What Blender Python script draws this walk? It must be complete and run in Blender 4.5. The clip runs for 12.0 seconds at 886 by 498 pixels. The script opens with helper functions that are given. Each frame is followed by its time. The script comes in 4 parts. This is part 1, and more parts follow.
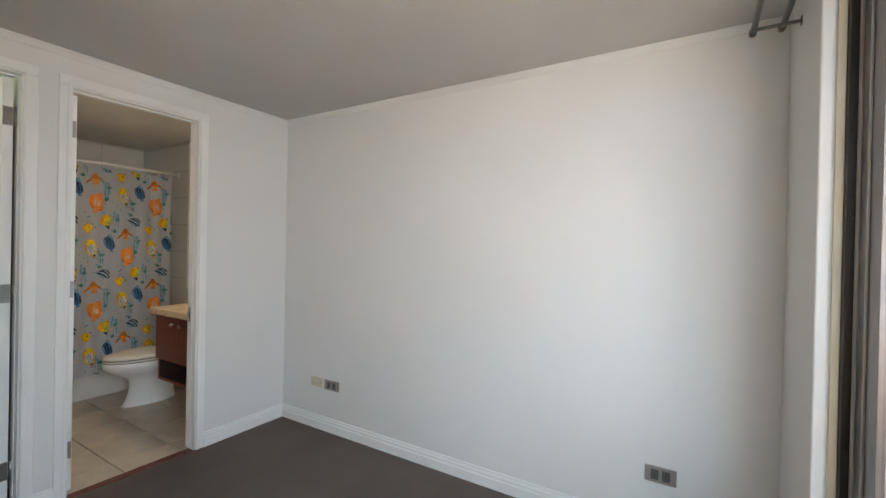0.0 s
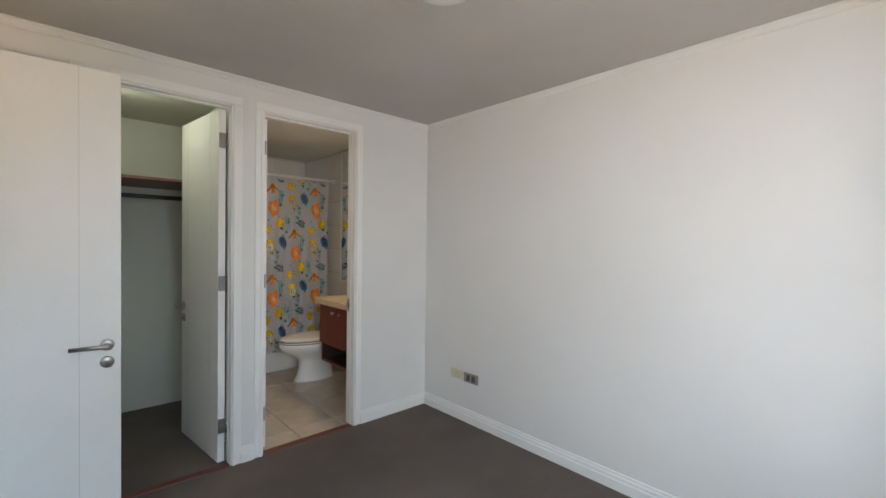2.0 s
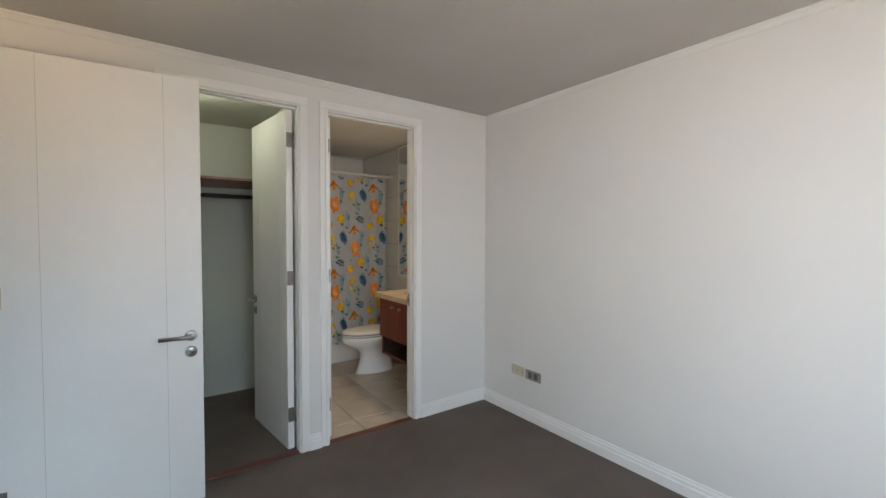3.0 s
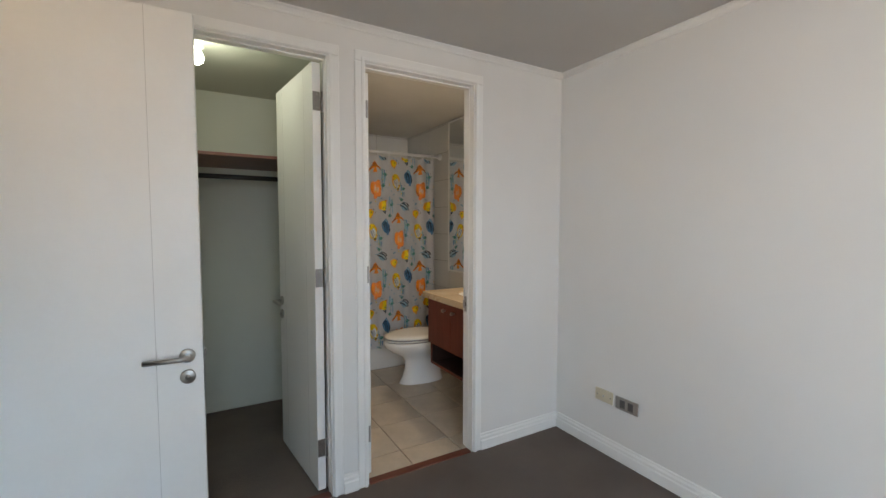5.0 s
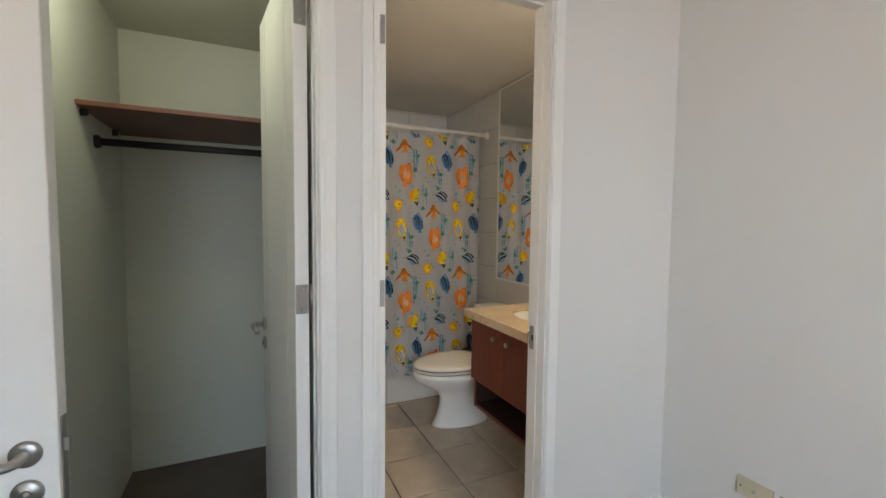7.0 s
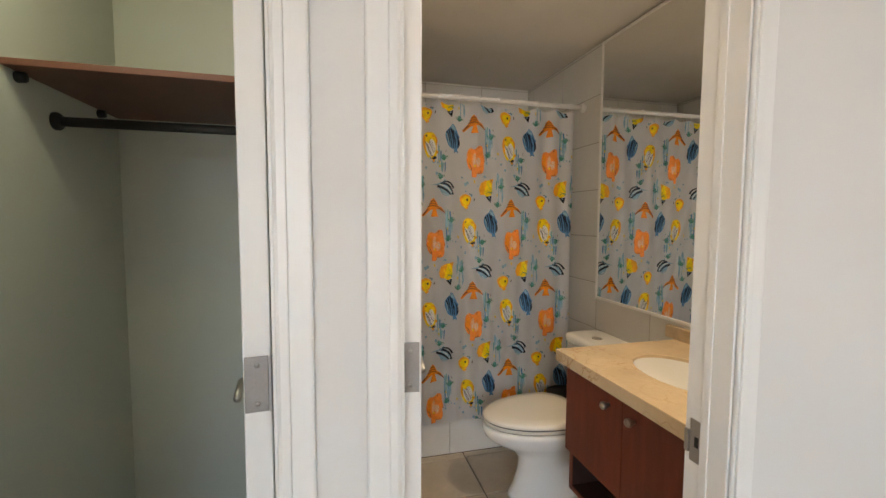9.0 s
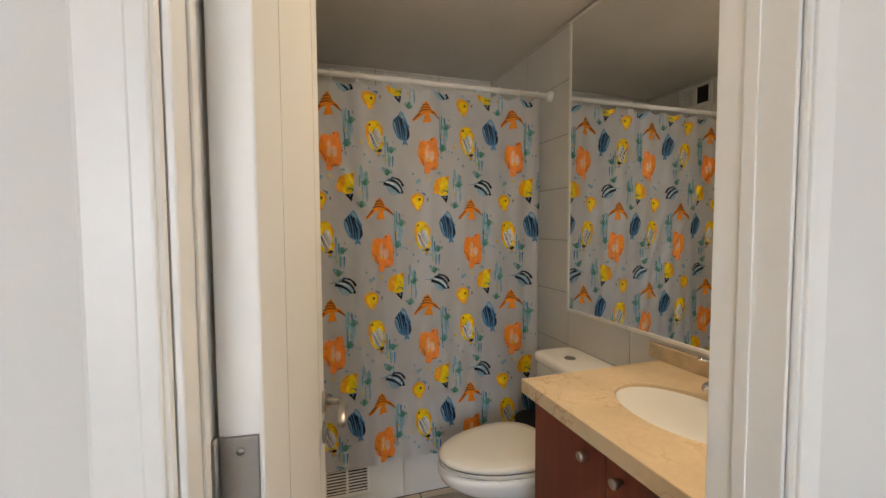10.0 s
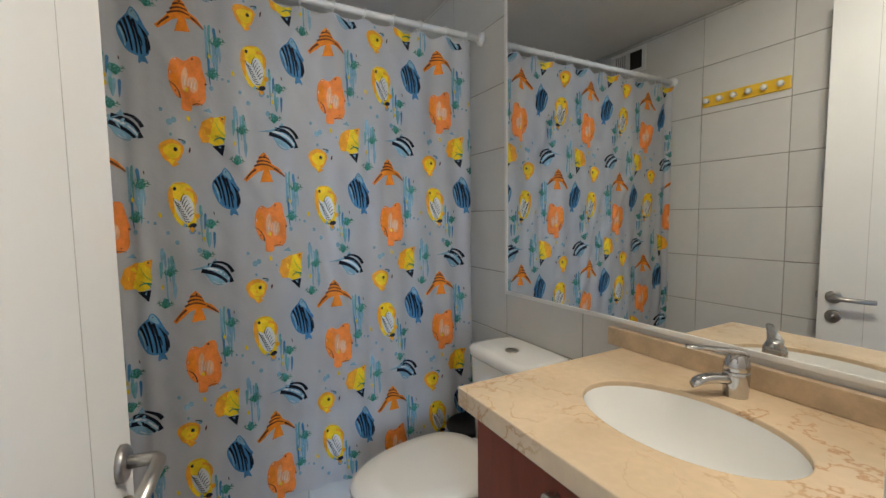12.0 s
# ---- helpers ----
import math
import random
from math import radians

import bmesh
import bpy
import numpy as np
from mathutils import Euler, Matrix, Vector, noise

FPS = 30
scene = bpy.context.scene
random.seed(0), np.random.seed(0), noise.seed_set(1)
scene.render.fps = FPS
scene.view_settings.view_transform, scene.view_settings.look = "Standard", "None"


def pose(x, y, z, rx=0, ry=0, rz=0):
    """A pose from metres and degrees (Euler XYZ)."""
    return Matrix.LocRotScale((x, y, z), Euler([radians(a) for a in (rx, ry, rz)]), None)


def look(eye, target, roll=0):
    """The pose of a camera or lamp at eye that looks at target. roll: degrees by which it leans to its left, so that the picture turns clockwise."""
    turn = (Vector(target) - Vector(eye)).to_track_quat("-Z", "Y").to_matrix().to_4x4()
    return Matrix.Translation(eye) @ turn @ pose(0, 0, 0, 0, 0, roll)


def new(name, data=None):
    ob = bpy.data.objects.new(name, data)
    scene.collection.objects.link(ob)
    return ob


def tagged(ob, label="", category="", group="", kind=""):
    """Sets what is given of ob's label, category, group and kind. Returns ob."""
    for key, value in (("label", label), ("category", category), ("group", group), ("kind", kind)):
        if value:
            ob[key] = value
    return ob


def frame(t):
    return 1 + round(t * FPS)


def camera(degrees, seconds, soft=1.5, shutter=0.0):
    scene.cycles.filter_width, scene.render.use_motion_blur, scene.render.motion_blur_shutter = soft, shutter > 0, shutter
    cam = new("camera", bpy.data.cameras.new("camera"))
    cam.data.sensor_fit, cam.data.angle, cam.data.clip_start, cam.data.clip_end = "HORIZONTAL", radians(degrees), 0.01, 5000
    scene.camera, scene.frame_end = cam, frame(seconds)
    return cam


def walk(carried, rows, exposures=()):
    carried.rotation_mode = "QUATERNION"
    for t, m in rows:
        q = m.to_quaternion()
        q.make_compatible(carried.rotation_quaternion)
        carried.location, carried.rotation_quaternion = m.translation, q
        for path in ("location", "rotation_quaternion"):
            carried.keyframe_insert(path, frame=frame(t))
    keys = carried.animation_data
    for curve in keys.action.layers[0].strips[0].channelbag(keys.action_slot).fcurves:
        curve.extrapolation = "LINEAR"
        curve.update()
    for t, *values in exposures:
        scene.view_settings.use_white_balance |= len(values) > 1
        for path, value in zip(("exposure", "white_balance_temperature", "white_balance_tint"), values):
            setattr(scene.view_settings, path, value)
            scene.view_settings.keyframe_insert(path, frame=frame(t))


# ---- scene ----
# The walk: a small bedroom, past a walk-in closet, to the door of a bathroom.
cam = camera(93.3, 12.0)
PATH = [
    (0, (-0.081, 0.117, 1.316), (-1.118, 1.828, 1.306), 1.2),
    (0.5, (-0.104, 0.105, 1.311), (-1.247, 1.746, 1.301), 1.1),
    (1, (-0.118, 0.082, 1.311), (-1.38, 1.634, 1.297), 1.0),
    (1.5, (-0.161, 0.037, 1.331), (-1.526, 1.498, 1.299), 1.0),
    (2, (-0.18, 0.022, 1.318), (-1.648, 1.379, 1.282), 0.8),
    (2.5, (-0.205, 0.025, 1.327), (-1.768, 1.272, 1.269), 0.6),
    (3, (-0.251, 0.006, 1.318), (-1.874, 1.173, 1.252), 0.2),
    (3.5, (-0.351, 0.004, 1.318), (-2.024, 1.097, 1.233), 0.1),
    (5.5, (-0.981, 0.35, 1.298), (-2.721, 1.328, 1.176), 0.3),
    (6, (-1.14, 0.429, 1.281), (-2.894, 1.38, 1.149), 0.5),
    (6.5, (-1.347, 0.534, 1.302), (-3.119, 1.451, 1.165), 0.2),
    (7, (-1.553, 0.588, 1.28), (-3.364, 1.429, 1.162), 0.6),
    (7.5, (-1.719, 0.628, 1.301), (-3.595, 1.309, 1.172), 0.1),
    (9.3, (-2.242, 0.886, 1.307), (-4.174, 1.384, 1.17), 0.3),
    (9.5, (-2.297, 0.913, 1.301), (-4.218, 1.455, 1.171), 0.0),
    (10, (-2.432, 1.028, 1.292), (-4.328, 1.653, 1.185), -0.3),
    (10.5, (-2.537, 1.108, 1.287), (-4.396, 1.836, 1.162), -0.4),
    (11, (-2.635, 1.155, 1.256), (-4.454, 1.977, 1.141), -0.6),
    (11.5, (-2.717, 1.187, 1.225), (-4.507, 2.071, 1.105), -0.8),
    (12, (-2.776, 1.197, 1.2), (-4.531, 2.143, 1.048), -0.8),
]
EXPOSURES = [(0, -0.30, 6750, 11), (3.5, -0.28, 6800, 12), (6, -0.28, 6850, 12), (7.5, 0.08, 6900, 12), (9.5, 0.24, 7400, 14), (10.5, 0.18, 6350, 12), (12, 0.47, 5500, 9)]
walk(cam, [(t, look(eye, target, roll)) for t, eye, target, roll in PATH], EXPOSURES)

# ---- plan, in metres ----
WEST, NORTH, EAST, SOUTH = -2.77, 2.23, 0.22, -0.506  # inner faces of the bedroom
WALL_T = 0.095
WEST_IN = WEST - WALL_T                                # the closet's and bathroom's side of the door wall
CEIL, CLOSET_CEIL = 2.25, 2.205
DOOR_H = 2.080
BATH_DOOR = (0.938, 1.572)                              # clear openings, along y
CLOSET_DOOR = (0.12, 0.765)
ENTRY = (-2.69, -1.93)                                 # along x, in the south wall
BATH_S, BATH_W = 0.90, -5.02
CLOSET_S, CLOSET_W, CLOSET_N = 0.03, -4.09, 0.82
NICHE_X, NICHE_S = -3.29, -0.30
HINGES = (0.22, 1.055, 1.885)                          # heights of the door hinges
WIN_Y, WIN_Z = (-0.42, 1.70), (0.60, 2.08)
ROD_X = -4.30
BULB_X, BULB_Y = -3.16, 0.25
SPOTS = [(-3.14, 2.00), (-3.04, 2.00), (-3.14, 2.09), (-3.04, 2.09)]

# ---- world and light ----
world = bpy.data.worlds.new("sky")
scene.world = world
world.use_nodes = True
wn = world.node_tree
sky = wn.nodes.new("ShaderNodeTexSky")
sky.sky_type = "NISHITA"
sky.sun_disc = False
sky.sun_elevation = radians(45)
sky.sun_rotation = radians(-12)
wn.nodes["Background"].inputs["Strength"].default_value = 0.12
wn.links.new(sky.outputs["Color"], wn.nodes["Background"].inputs["Color"])

sun = new("sun", bpy.data.lights.new("sun", "SUN"))
sun.data.energy, sun.data.angle, sun.data.color = 4.0, radians(0.5), (1.0, 0.93, 0.82)
sun.matrix_world = look((-2, 8, 9), (0, 0, 0))


def area_lamp(name, eye, target, sx, sy, watts, colour):
    data = bpy.data.lights.new(name, "AREA")
    data.shape, data.size, data.size_y, data.energy, data.color = "RECTANGLE", sx, sy, watts, colour
    ob = new(name, data)
    ob.matrix_world = look(eye, target)
    return ob


def point_lamp(name, place, radius, watts, colour):
    data = bpy.data.lights.new(name, "POINT")
    data.shadow_soft_size, data.energy, data.color = radius, watts, colour
    ob = new(name, data)
    ob.location = place
    return ob


def spot_lamp(name, place, radius, watts, colour, degrees):
    data = bpy.data.lights.new(name, "SPOT")
    data.shadow_soft_size, data.energy, data.color, data.spot_size, data.spot_blend = radius, watts, colour, radians(degrees), 0.9
    ob = new(name, data)
    ob.matrix_world = look(place, (place[0] + 0.02, place[1] - 1.0, place[2] - 1.0))
    return ob


# Daylight: blue sky falling in through the window, and the warm sunlit paving throwing light up.
WZ = sum(WIN_Z) / 2
window_sky = area_lamp("window_sky", (EAST + 0.44, 0.20, WZ + 0.10), (EAST - 0.20, 0.96, WZ - 0.44), 1.1, 1.3, 31.0, (0.43, 0.70, 1.0))
window_bounce = area_lamp("window_bounce", (EAST + 0.44, 0.20, WZ - 0.05), (EAST - 0.16, 0.99, WZ + 0.30), 1.1, 1.3, 15.0, (1.0, 0.68, 0.35))
window_sky.data.spread, window_bounce.data.spread = radians(140), radians(132)
# The open sky and sunlit paving past the window's north jamb, which reach the entry door's corner.
far_sky = area_lamp("window_sky", (EAST + 1.10, 2.09, 2.45), (-2.66, -0.30, 0.75), 0.36, 0.9, 36.0, (0.62, 0.81, 1.0))
far_bounce = area_lamp("window_bounce", (EAST + 1.10, 2.09, 0.20), (-2.66, -0.30, 1.75), 0.36, 0.9, 36.0, (1.0, 0.76, 0.48))
far_sky.data.spread = far_bounce.data.spread = radians(70)
closet_glow = point_lamp("closet_glow", (BULB_X, BULB_Y, CLOSET_CEIL - 0.125), 0.028, 3.2, (0.93, 1.0, 0.78))
for lx, ly in SPOTS:
    spot_lamp("bath_glow", (lx, ly, 2.135), 0.02, 9.0, (1.0, 0.84, 0.62), 150)


# ---- materials ----
def rgb(*c):
    return (*c, 1.0)


class Mat:
    """A small node material: base colour with two scales of variation, roughness and bump."""

    def __init__(self, name, colour, rough=0.6, metal=0.0, vary=0.06, scale=6.0, fine=120.0, bump=0.02, dist=0.002, tint=None, spec=0.5, each=0.0):
        self.mat = bpy.data.materials.new(name)
        self.mat.use_nodes = True
        self.nt = self.mat.node_tree
        self.bsdf = self.nt.nodes["Principled BSDF"]
        b = self.bsdf.inputs
        b["Roughness"].default_value, b["Metallic"].default_value, b["Specular IOR Level"].default_value = rough, metal, spec
        coord = self.node("ShaderNodeTexCoord").outputs["Object"]
        self.coord = coord
        big = self.noise(scale, 4)
        small = self.noise(fine, 3)
        dark = tint or tuple(c * (1 - 2.2 * vary) for c in colour)
        light = tuple(min(1, c * (1 + vary)) for c in colour)
        mix = self.mix(big, rgb(*dark), rgb(*light), 0.35, 0.68)
        mix2 = self.mix(small, rgb(*(1 - vary,) * 3), rgb(1, 1, 1), 0.3, 0.7)
        out = self.blend(mix, mix2, "MULTIPLY", 1.0)
        if each:
            info = self.node("ShaderNodeObjectInfo")
            out = self.blend(out, self.mix(info.outputs["Random"], rgb(*(1 - each,) * 3), rgb(1, 1, 1), 0, 1), "MULTIPLY", 1.0)
        self.colour = out
        self.link(out, b["Base Color"])
        rr = self.node("ShaderNodeMapRange")
        self.link(big, rr.inputs["Value"])
        rr.inputs["To Min"].default_value, rr.inputs["To Max"].default_value = max(0.02, rough * 0.85), min(1, rough * 1.15)
        self.link(rr.outputs["Result"], b["Roughness"])
        if bump:
            bp = self.node("ShaderNodeBump")
            bp.inputs["Strength"].default_value, bp.inputs["Distance"].default_value = bump, dist
            self.link(small, bp.inputs["Height"])
            self.link(bp.outputs["Normal"], b["Normal"])

    def node(self, kind):
        return self.nt.nodes.new(kind)

    def link(self, a, b):
        self.nt.links.new(a, b)

    def noise(self, scale, detail, stretch=None):
        n = self.node("ShaderNodeTexNoise")
        n.inputs["Scale"].default_value, n.inputs["Detail"].default_value = scale, detail
        src = self.coord
        if stretch:
            mp = self.node("ShaderNodeMapping")
            mp.inputs["Scale"].default_value = stretch
            self.link(src, mp.inputs["Vector"])
            src = mp.outputs["Vector"]
        self.link(src, n.inputs["Vector"])
        return n.outputs["Fac"]

    def mix(self, fac, a, b, lo, hi):
        r = self.node("ShaderNodeValToRGB")
        r.color_ramp.elements[0].position, r.color_ramp.elements[1].position = lo, hi
        r.color_ramp.elements[0].color, r.color_ramp.elements[1].color = a, b
        self.link(fac, r.inputs["Fac"])
        return r.outputs["Color"]

    def blend(self, a, b, how, fac):
        m = self.node("ShaderNodeMix")
        m.data_type, m.blend_type = "RGBA", how
        m.inputs["Factor"].default_value = fac
        self.link(a, m.inputs["A"])
        self.link(b, m.inputs["B"])
        return m.outputs["Result"]

    def recolour(self, out):
        self.link(out, self.bsdf.inputs["Base Color"])
        self.colour = out


def M(*a, **k):
    return Mat(*a, **k).mat


m_wall = M("wall_paint", (0.73, 0.715, 0.685), 0.75, vary=0.012, scale=1.6, fine=260, bump=0.10, dist=0.0012)
# Ceiling colour darkened to carry the weaker light that reaches it.
m_ceiling_shaded = M("ceiling_paint", (0.53, 0.51, 0.485), 0.9, vary=0.03, scale=1.3, fine=140, bump=0.25, dist=0.002)
# Same white paint, greyed: the closet's poor light is mixed into the colour.
m_closet_shaded = M("closet_paint", (0.57, 0.58, 0.51), 0.8, vary=0.015, scale=2, fine=220, bump=0.1, dist=0.0012)
m_bath_ceiling = M("bath_ceiling_paint", (0.74, 0.71, 0.66), 0.85, vary=0.03, scale=2, fine=150, bump=0.15, dist=0.001)
m_trim = M("white_gloss_trim", (0.82, 0.81, 0.78), 0.38, vary=0.015, scale=4, fine=90, bump=0.03, dist=0.001)
md = Mat("white_door_veneer", (0.83, 0.82, 0.79), 0.42, vary=0.012, scale=3, fine=60, bump=0)
grain = md.noise(30, 4, (1, 1, 0.04))
bp = md.node("ShaderNodeBump")
bp.inputs["Strength"].default_value, bp.inputs["Distance"].default_value = 0.12, 0.001
md.link(grain, bp.inputs["Height"])
md.link(bp.outputs["Normal"], md.bsdf.inputs["Normal"])
m_door = md.mat
mc = Mat("taupe_carpet", (0.185, 0.150, 0.130), 0.97, vary=0.07, scale=2.4, fine=210, bump=1.0, dist=0.010, spec=0.1)
m_carpet = mc.mat
m_steel = M("brushed_steel", (0.50, 0.48, 0.45), 0.32, 1.0, vary=0.05, fine=300, bump=0.03, dist=0.0005)
m_hinge = M("hinge_steel", (0.40, 0.38, 0.36), 0.42, 1.0, vary=0.06, fine=200, bump=0.03, dist=0.0005)
m_rod = M("rod_steel", (0.17, 0.155, 0.14), 0.35, 0.9, vary=0.05, fine=200, bump=0.02, dist=0.0005)
m_chrome = M("chrome", (0.55, 0.55, 0.56), 0.14, 1.0, vary=0.01, bump=0)
m_dark_metal = M("dark_metal", (0.02, 0.018, 0.017), 0.45, 0.3, vary=0.08, bump=0.02)
m_black = M("black_plastic", (0.012, 0.011, 0.011), 0.5, vary=0.1, bump=0.02)
m_porcelain = M("porcelain", (0.87, 0.86, 0.83), 0.08, vary=0.008, scale=2, bump=0)
m_seat = M("toilet_seat_plastic", (0.80, 0.765, 0.69), 0.16, vary=0.01, scale=3, bump=0)
m_tub = M("tub_enamel", (0.82, 0.82, 0.81), 0.12, vary=0.01, scale=2, bump=0)
m_tile = M("white_wall_tile", (0.74, 0.73, 0.70), 0.22, vary=0.02, scale=3, fine=30, bump=0.04, dist=0.001, each=0.05)
m_grout = M("grout", (0.36, 0.33, 0.29), 0.9, vary=0.12, scale=9, fine=200, bump=0.2)
mf = Mat("beige_floor_tile", (0.62, 0.53, 0.42), 0.30, vary=0.07, scale=5, fine=45, bump=0.05, dist=0.001, each=0.10)
m_floor_tile = mf.mat
m_floor_grout = M("floor_grout", (0.09, 0.065, 0.05), 0.95, vary=0.2, scale=12, fine=200, bump=0.3)
ms = Mat("cream_marble", (0.70, 0.54, 0.35), 0.22, vary=0.06, scale=5, fine=60, bump=0)
warp = ms.noise(3.2, 6)
band = ms.noise(11, 8)
vein = ms.node("ShaderNodeMath")
vein.operation = "SUBTRACT"
ms.link(band, vein.inputs[0])
vein.inputs[1].default_value = 0.5
vabs = ms.node("ShaderNodeMath")
vabs.operation = "ABSOLUTE"
ms.link(vein.outputs[0], vabs.inputs[0])
veins = ms.mix(vabs.outputs[0], rgb(0.70, 0.53, 0.39), rgb(1, 1, 1), 0.0, 0.018)
where = ms.mix(warp, rgb(0, 0, 0), rgb(1, 1, 1), 0.52, 0.66)
mm = ms.node("ShaderNodeMix")
mm.data_type, mm.blend_type = "RGBA", "MULTIPLY"
ms.link(where, mm.inputs["Factor"])
ms.link(ms.colour, mm.inputs["A"])
ms.link(veins, mm.inputs["B"])
ms.recolour(mm.outputs["Result"])
m_marble = ms.mat
# Tan stone, deepened in colour for the grazing light on the backsplash.
m_splash_shaded = M("sandstone_edge", (0.60, 0.46, 0.30), 0.5, vary=0.08, scale=20, fine=150, bump=0.1)


def wood(name, colour, rough, stretch, depth=0.16):
    w = Mat(name, colour, rough, vary=0.06, scale=3, fine=90, bump=0.02)
    g = w.mix(w.noise(9, 6, stretch), rgb(1 - depth * 2, 1 - depth * 2.3, 1 - depth * 2.5), rgb(1, 1, 1), 0.3, 0.72)
    w.recolour(w.blend(w.colour, g, "MULTIPLY", 1.0))
    return w.mat


m_mahogany = wood("mahogany_veneer", (0.20, 0.042, 0.022), 0.34, (4, 4, 0.5))
m_shelf = wood("brown_shelf_board", (0.20, 0.075, 0.045), 0.45, (0.6, 0.6, 5))
m_threshold = wood("red_threshold_wood", (0.17, 0.045, 0.025), 0.4, (5, 0.6, 5))
m_hall_wood = wood("dark_hall_wood", (0.075, 0.022, 0.014), 0.4, (4, 4, 0.5))
# Near-black colour that paints the shadow inside the vanity.
m_inner_shade = M("cabinet_inside", (0.035, 0.014, 0.010), 0.6, vary=0.1, bump=0.02)
m_bronze = M("bronze_aluminium", (0.035, 0.028, 0.024), 0.4, 0.5, vary=0.06, bump=0.01)
m_alu = M("pale_aluminium", (0.20, 0.175, 0.165), 0.35, 0.6, vary=0.04, bump=0.01)
m_rubber = M("glazing_gasket", (0.02, 0.02, 0.02), 0.7, vary=0.1)
m_ivory = M("ivory_plate", (0.62, 0.55, 0.40), 0.4, vary=0.02, bump=0)
m_plate = M("pewter_plate", (0.36, 0.33, 0.30), 0.4, 0.4, vary=0.03, bump=0)
m_socket = M("socket_insert", (0.11, 0.10, 0.095), 0.45, vary=0.05, bump=0)
m_white_plastic = M("white_plastic", (0.80, 0.79, 0.77), 0.35, vary=0.01, bump=0)
m_yellow = M("yellow_plastic", (0.85, 0.55, 0.03), 0.35, vary=0.02, bump=0)
m_ground = M("sunlit_paving", (0.48, 0.38, 0.28), 0.9, vary=0.08, scale=0.6, fine=20, bump=0.1)
m_hall_floor = M("hall_floor", (0.25, 0.18, 0.12), 0.5, vary=0.1, scale=3)


def glass_mat(name, tint=1.0):
    m = Mat(name, (tint, tint, tint), 0.0, vary=0.0, bump=0)
    m.bsdf.inputs["Transmission Weight"].default_value = 1.0
    m.bsdf.inputs["IOR"].default_value = 1.45
    m.link(m.node("ShaderNodeRGB").outputs[0], m.bsdf.inputs["Base Color"])
    m.nt.nodes["RGB"].outputs[0].default_value = rgb(tint, tint, tint)
    return m.mat


m_glass = glass_mat("window_glass", 0.95)
mo = Mat("opal_glass", (0.85, 0.85, 0.83), 0.2, vary=0.005, bump=0)
mo.bsdf.inputs["Subsurface Weight"].default_value = 0.2
m_opal = mo.mat
mb = Mat("lit_bulb", (0.9, 0.9, 0.85), 0.3, vary=0.0, bump=0)
mb.bsdf.inputs["Emission Color"].default_value = rgb(0.95, 1.0, 0.84)
mb.bsdf.inputs["Emission Strength"].default_value = 14
m_bulb = mb.mat
mw = Mat("warm_spot_lens", (0.9, 0.85, 0.7), 0.3, vary=0.0, bump=0)
mw.bsdf.inputs["Emission Color"].default_value = rgb(1.0, 0.82, 0.58)
mw.bsdf.inputs["Emission Strength"].default_value = 60
m_spot = mw.mat
mr = Mat("mirror_silver", (0.86, 0.87, 0.86), 0.0, 1.0, vary=0.0, bump=0)
mr.bsdf.inputs["Roughness"].default_value = 0.0
for l in list(mr.bsdf.inputs["Roughness"].links):
    mr.nt.links.remove(l)
m_mirror = mr.mat
mv = Mat("vinyl_sheet", (0.68, 0.68, 0.71), 0.30, vary=0.02, scale=5, fine=22, bump=0.6, dist=0.012, spec=0.5)
trans = mv.node("ShaderNodeBsdfTranslucent")
trans.inputs["Color"].default_value = rgb(0.80, 0.80, 0.82)
msh = mv.node("ShaderNodeMixShader")
msh.inputs["Fac"].default_value = 0.46
clear = mv.node("ShaderNodeBsdfTransparent")
msh2 = mv.node("ShaderNodeMixShader")
msh2.inputs["Fac"].default_value = 0.16
mv.link(mv.bsdf.outputs[0], msh.inputs[1])
mv.link(trans.outputs[0], msh.inputs[2])
mv.link(msh.outputs[0], msh2.inputs[1])
mv.link(clear.outputs[0], msh2.inputs[2])
mv.link(msh2.outputs[0], mv.nt.nodes["Material Output"].inputs["Surface"])
m_vinyl = mv.mat


def ink(name, c, vary=0.08):
    return M("ink_" + name, c, 0.50, vary=vary, scale=40, fine=160, bump=0, spec=0.15)


INK = {
    "orange": ink("orange", (0.82, 0.25, 0.045), 0.07), "deep": ink("deep_orange", (0.80, 0.25, 0.012)), "rust": ink("rust", (0.09, 0.025, 0.012)),
    "yellow": ink("yellow", (0.84, 0.60, 0.008)), "gold": ink("gold", (0.80, 0.36, 0.02)), "black": ink("black", (0.015, 0.018, 0.03)),
    "navy": ink("navy", (0.003, 0.006, 0.016)), "blue": ink("blue", (0.075, 0.22, 0.42)), "sky": ink("pale_blue", (0.27, 0.45, 0.58)),
    "teal": ink("teal", (0.17, 0.40, 0.43)), "green": ink("green", (0.03, 0.20, 0.12)), "white": ink("white", (0.70, 0.70, 0.70), 0.01),
    "peach": ink("peach", (0.80, 0.45, 0.25)), "lime": ink("lime", (0.42, 0.47, 0.04)),
}


# ---- mesh helpers ----
def box_into(bm, x0, x1, y0, y1, z0, z1, mi=0):
    x0, x1 = sorted((x0, x1))
    y0, y1 = sorted((y0, y1))
    z0, z1 = sorted((z0, z1))
    v = [bm.verts.new((x, y, z)) for x in (x0, x1) for y in (y0, y1) for z in (z0, z1)]
    for f in ((0, 1, 3, 2), (4, 6, 7, 5), (0, 4, 5, 1), (2, 3, 7, 6), (0, 2, 6, 4), (1, 5, 7, 3)):
        bm.faces.new([v[i] for i in f]).material_index = mi


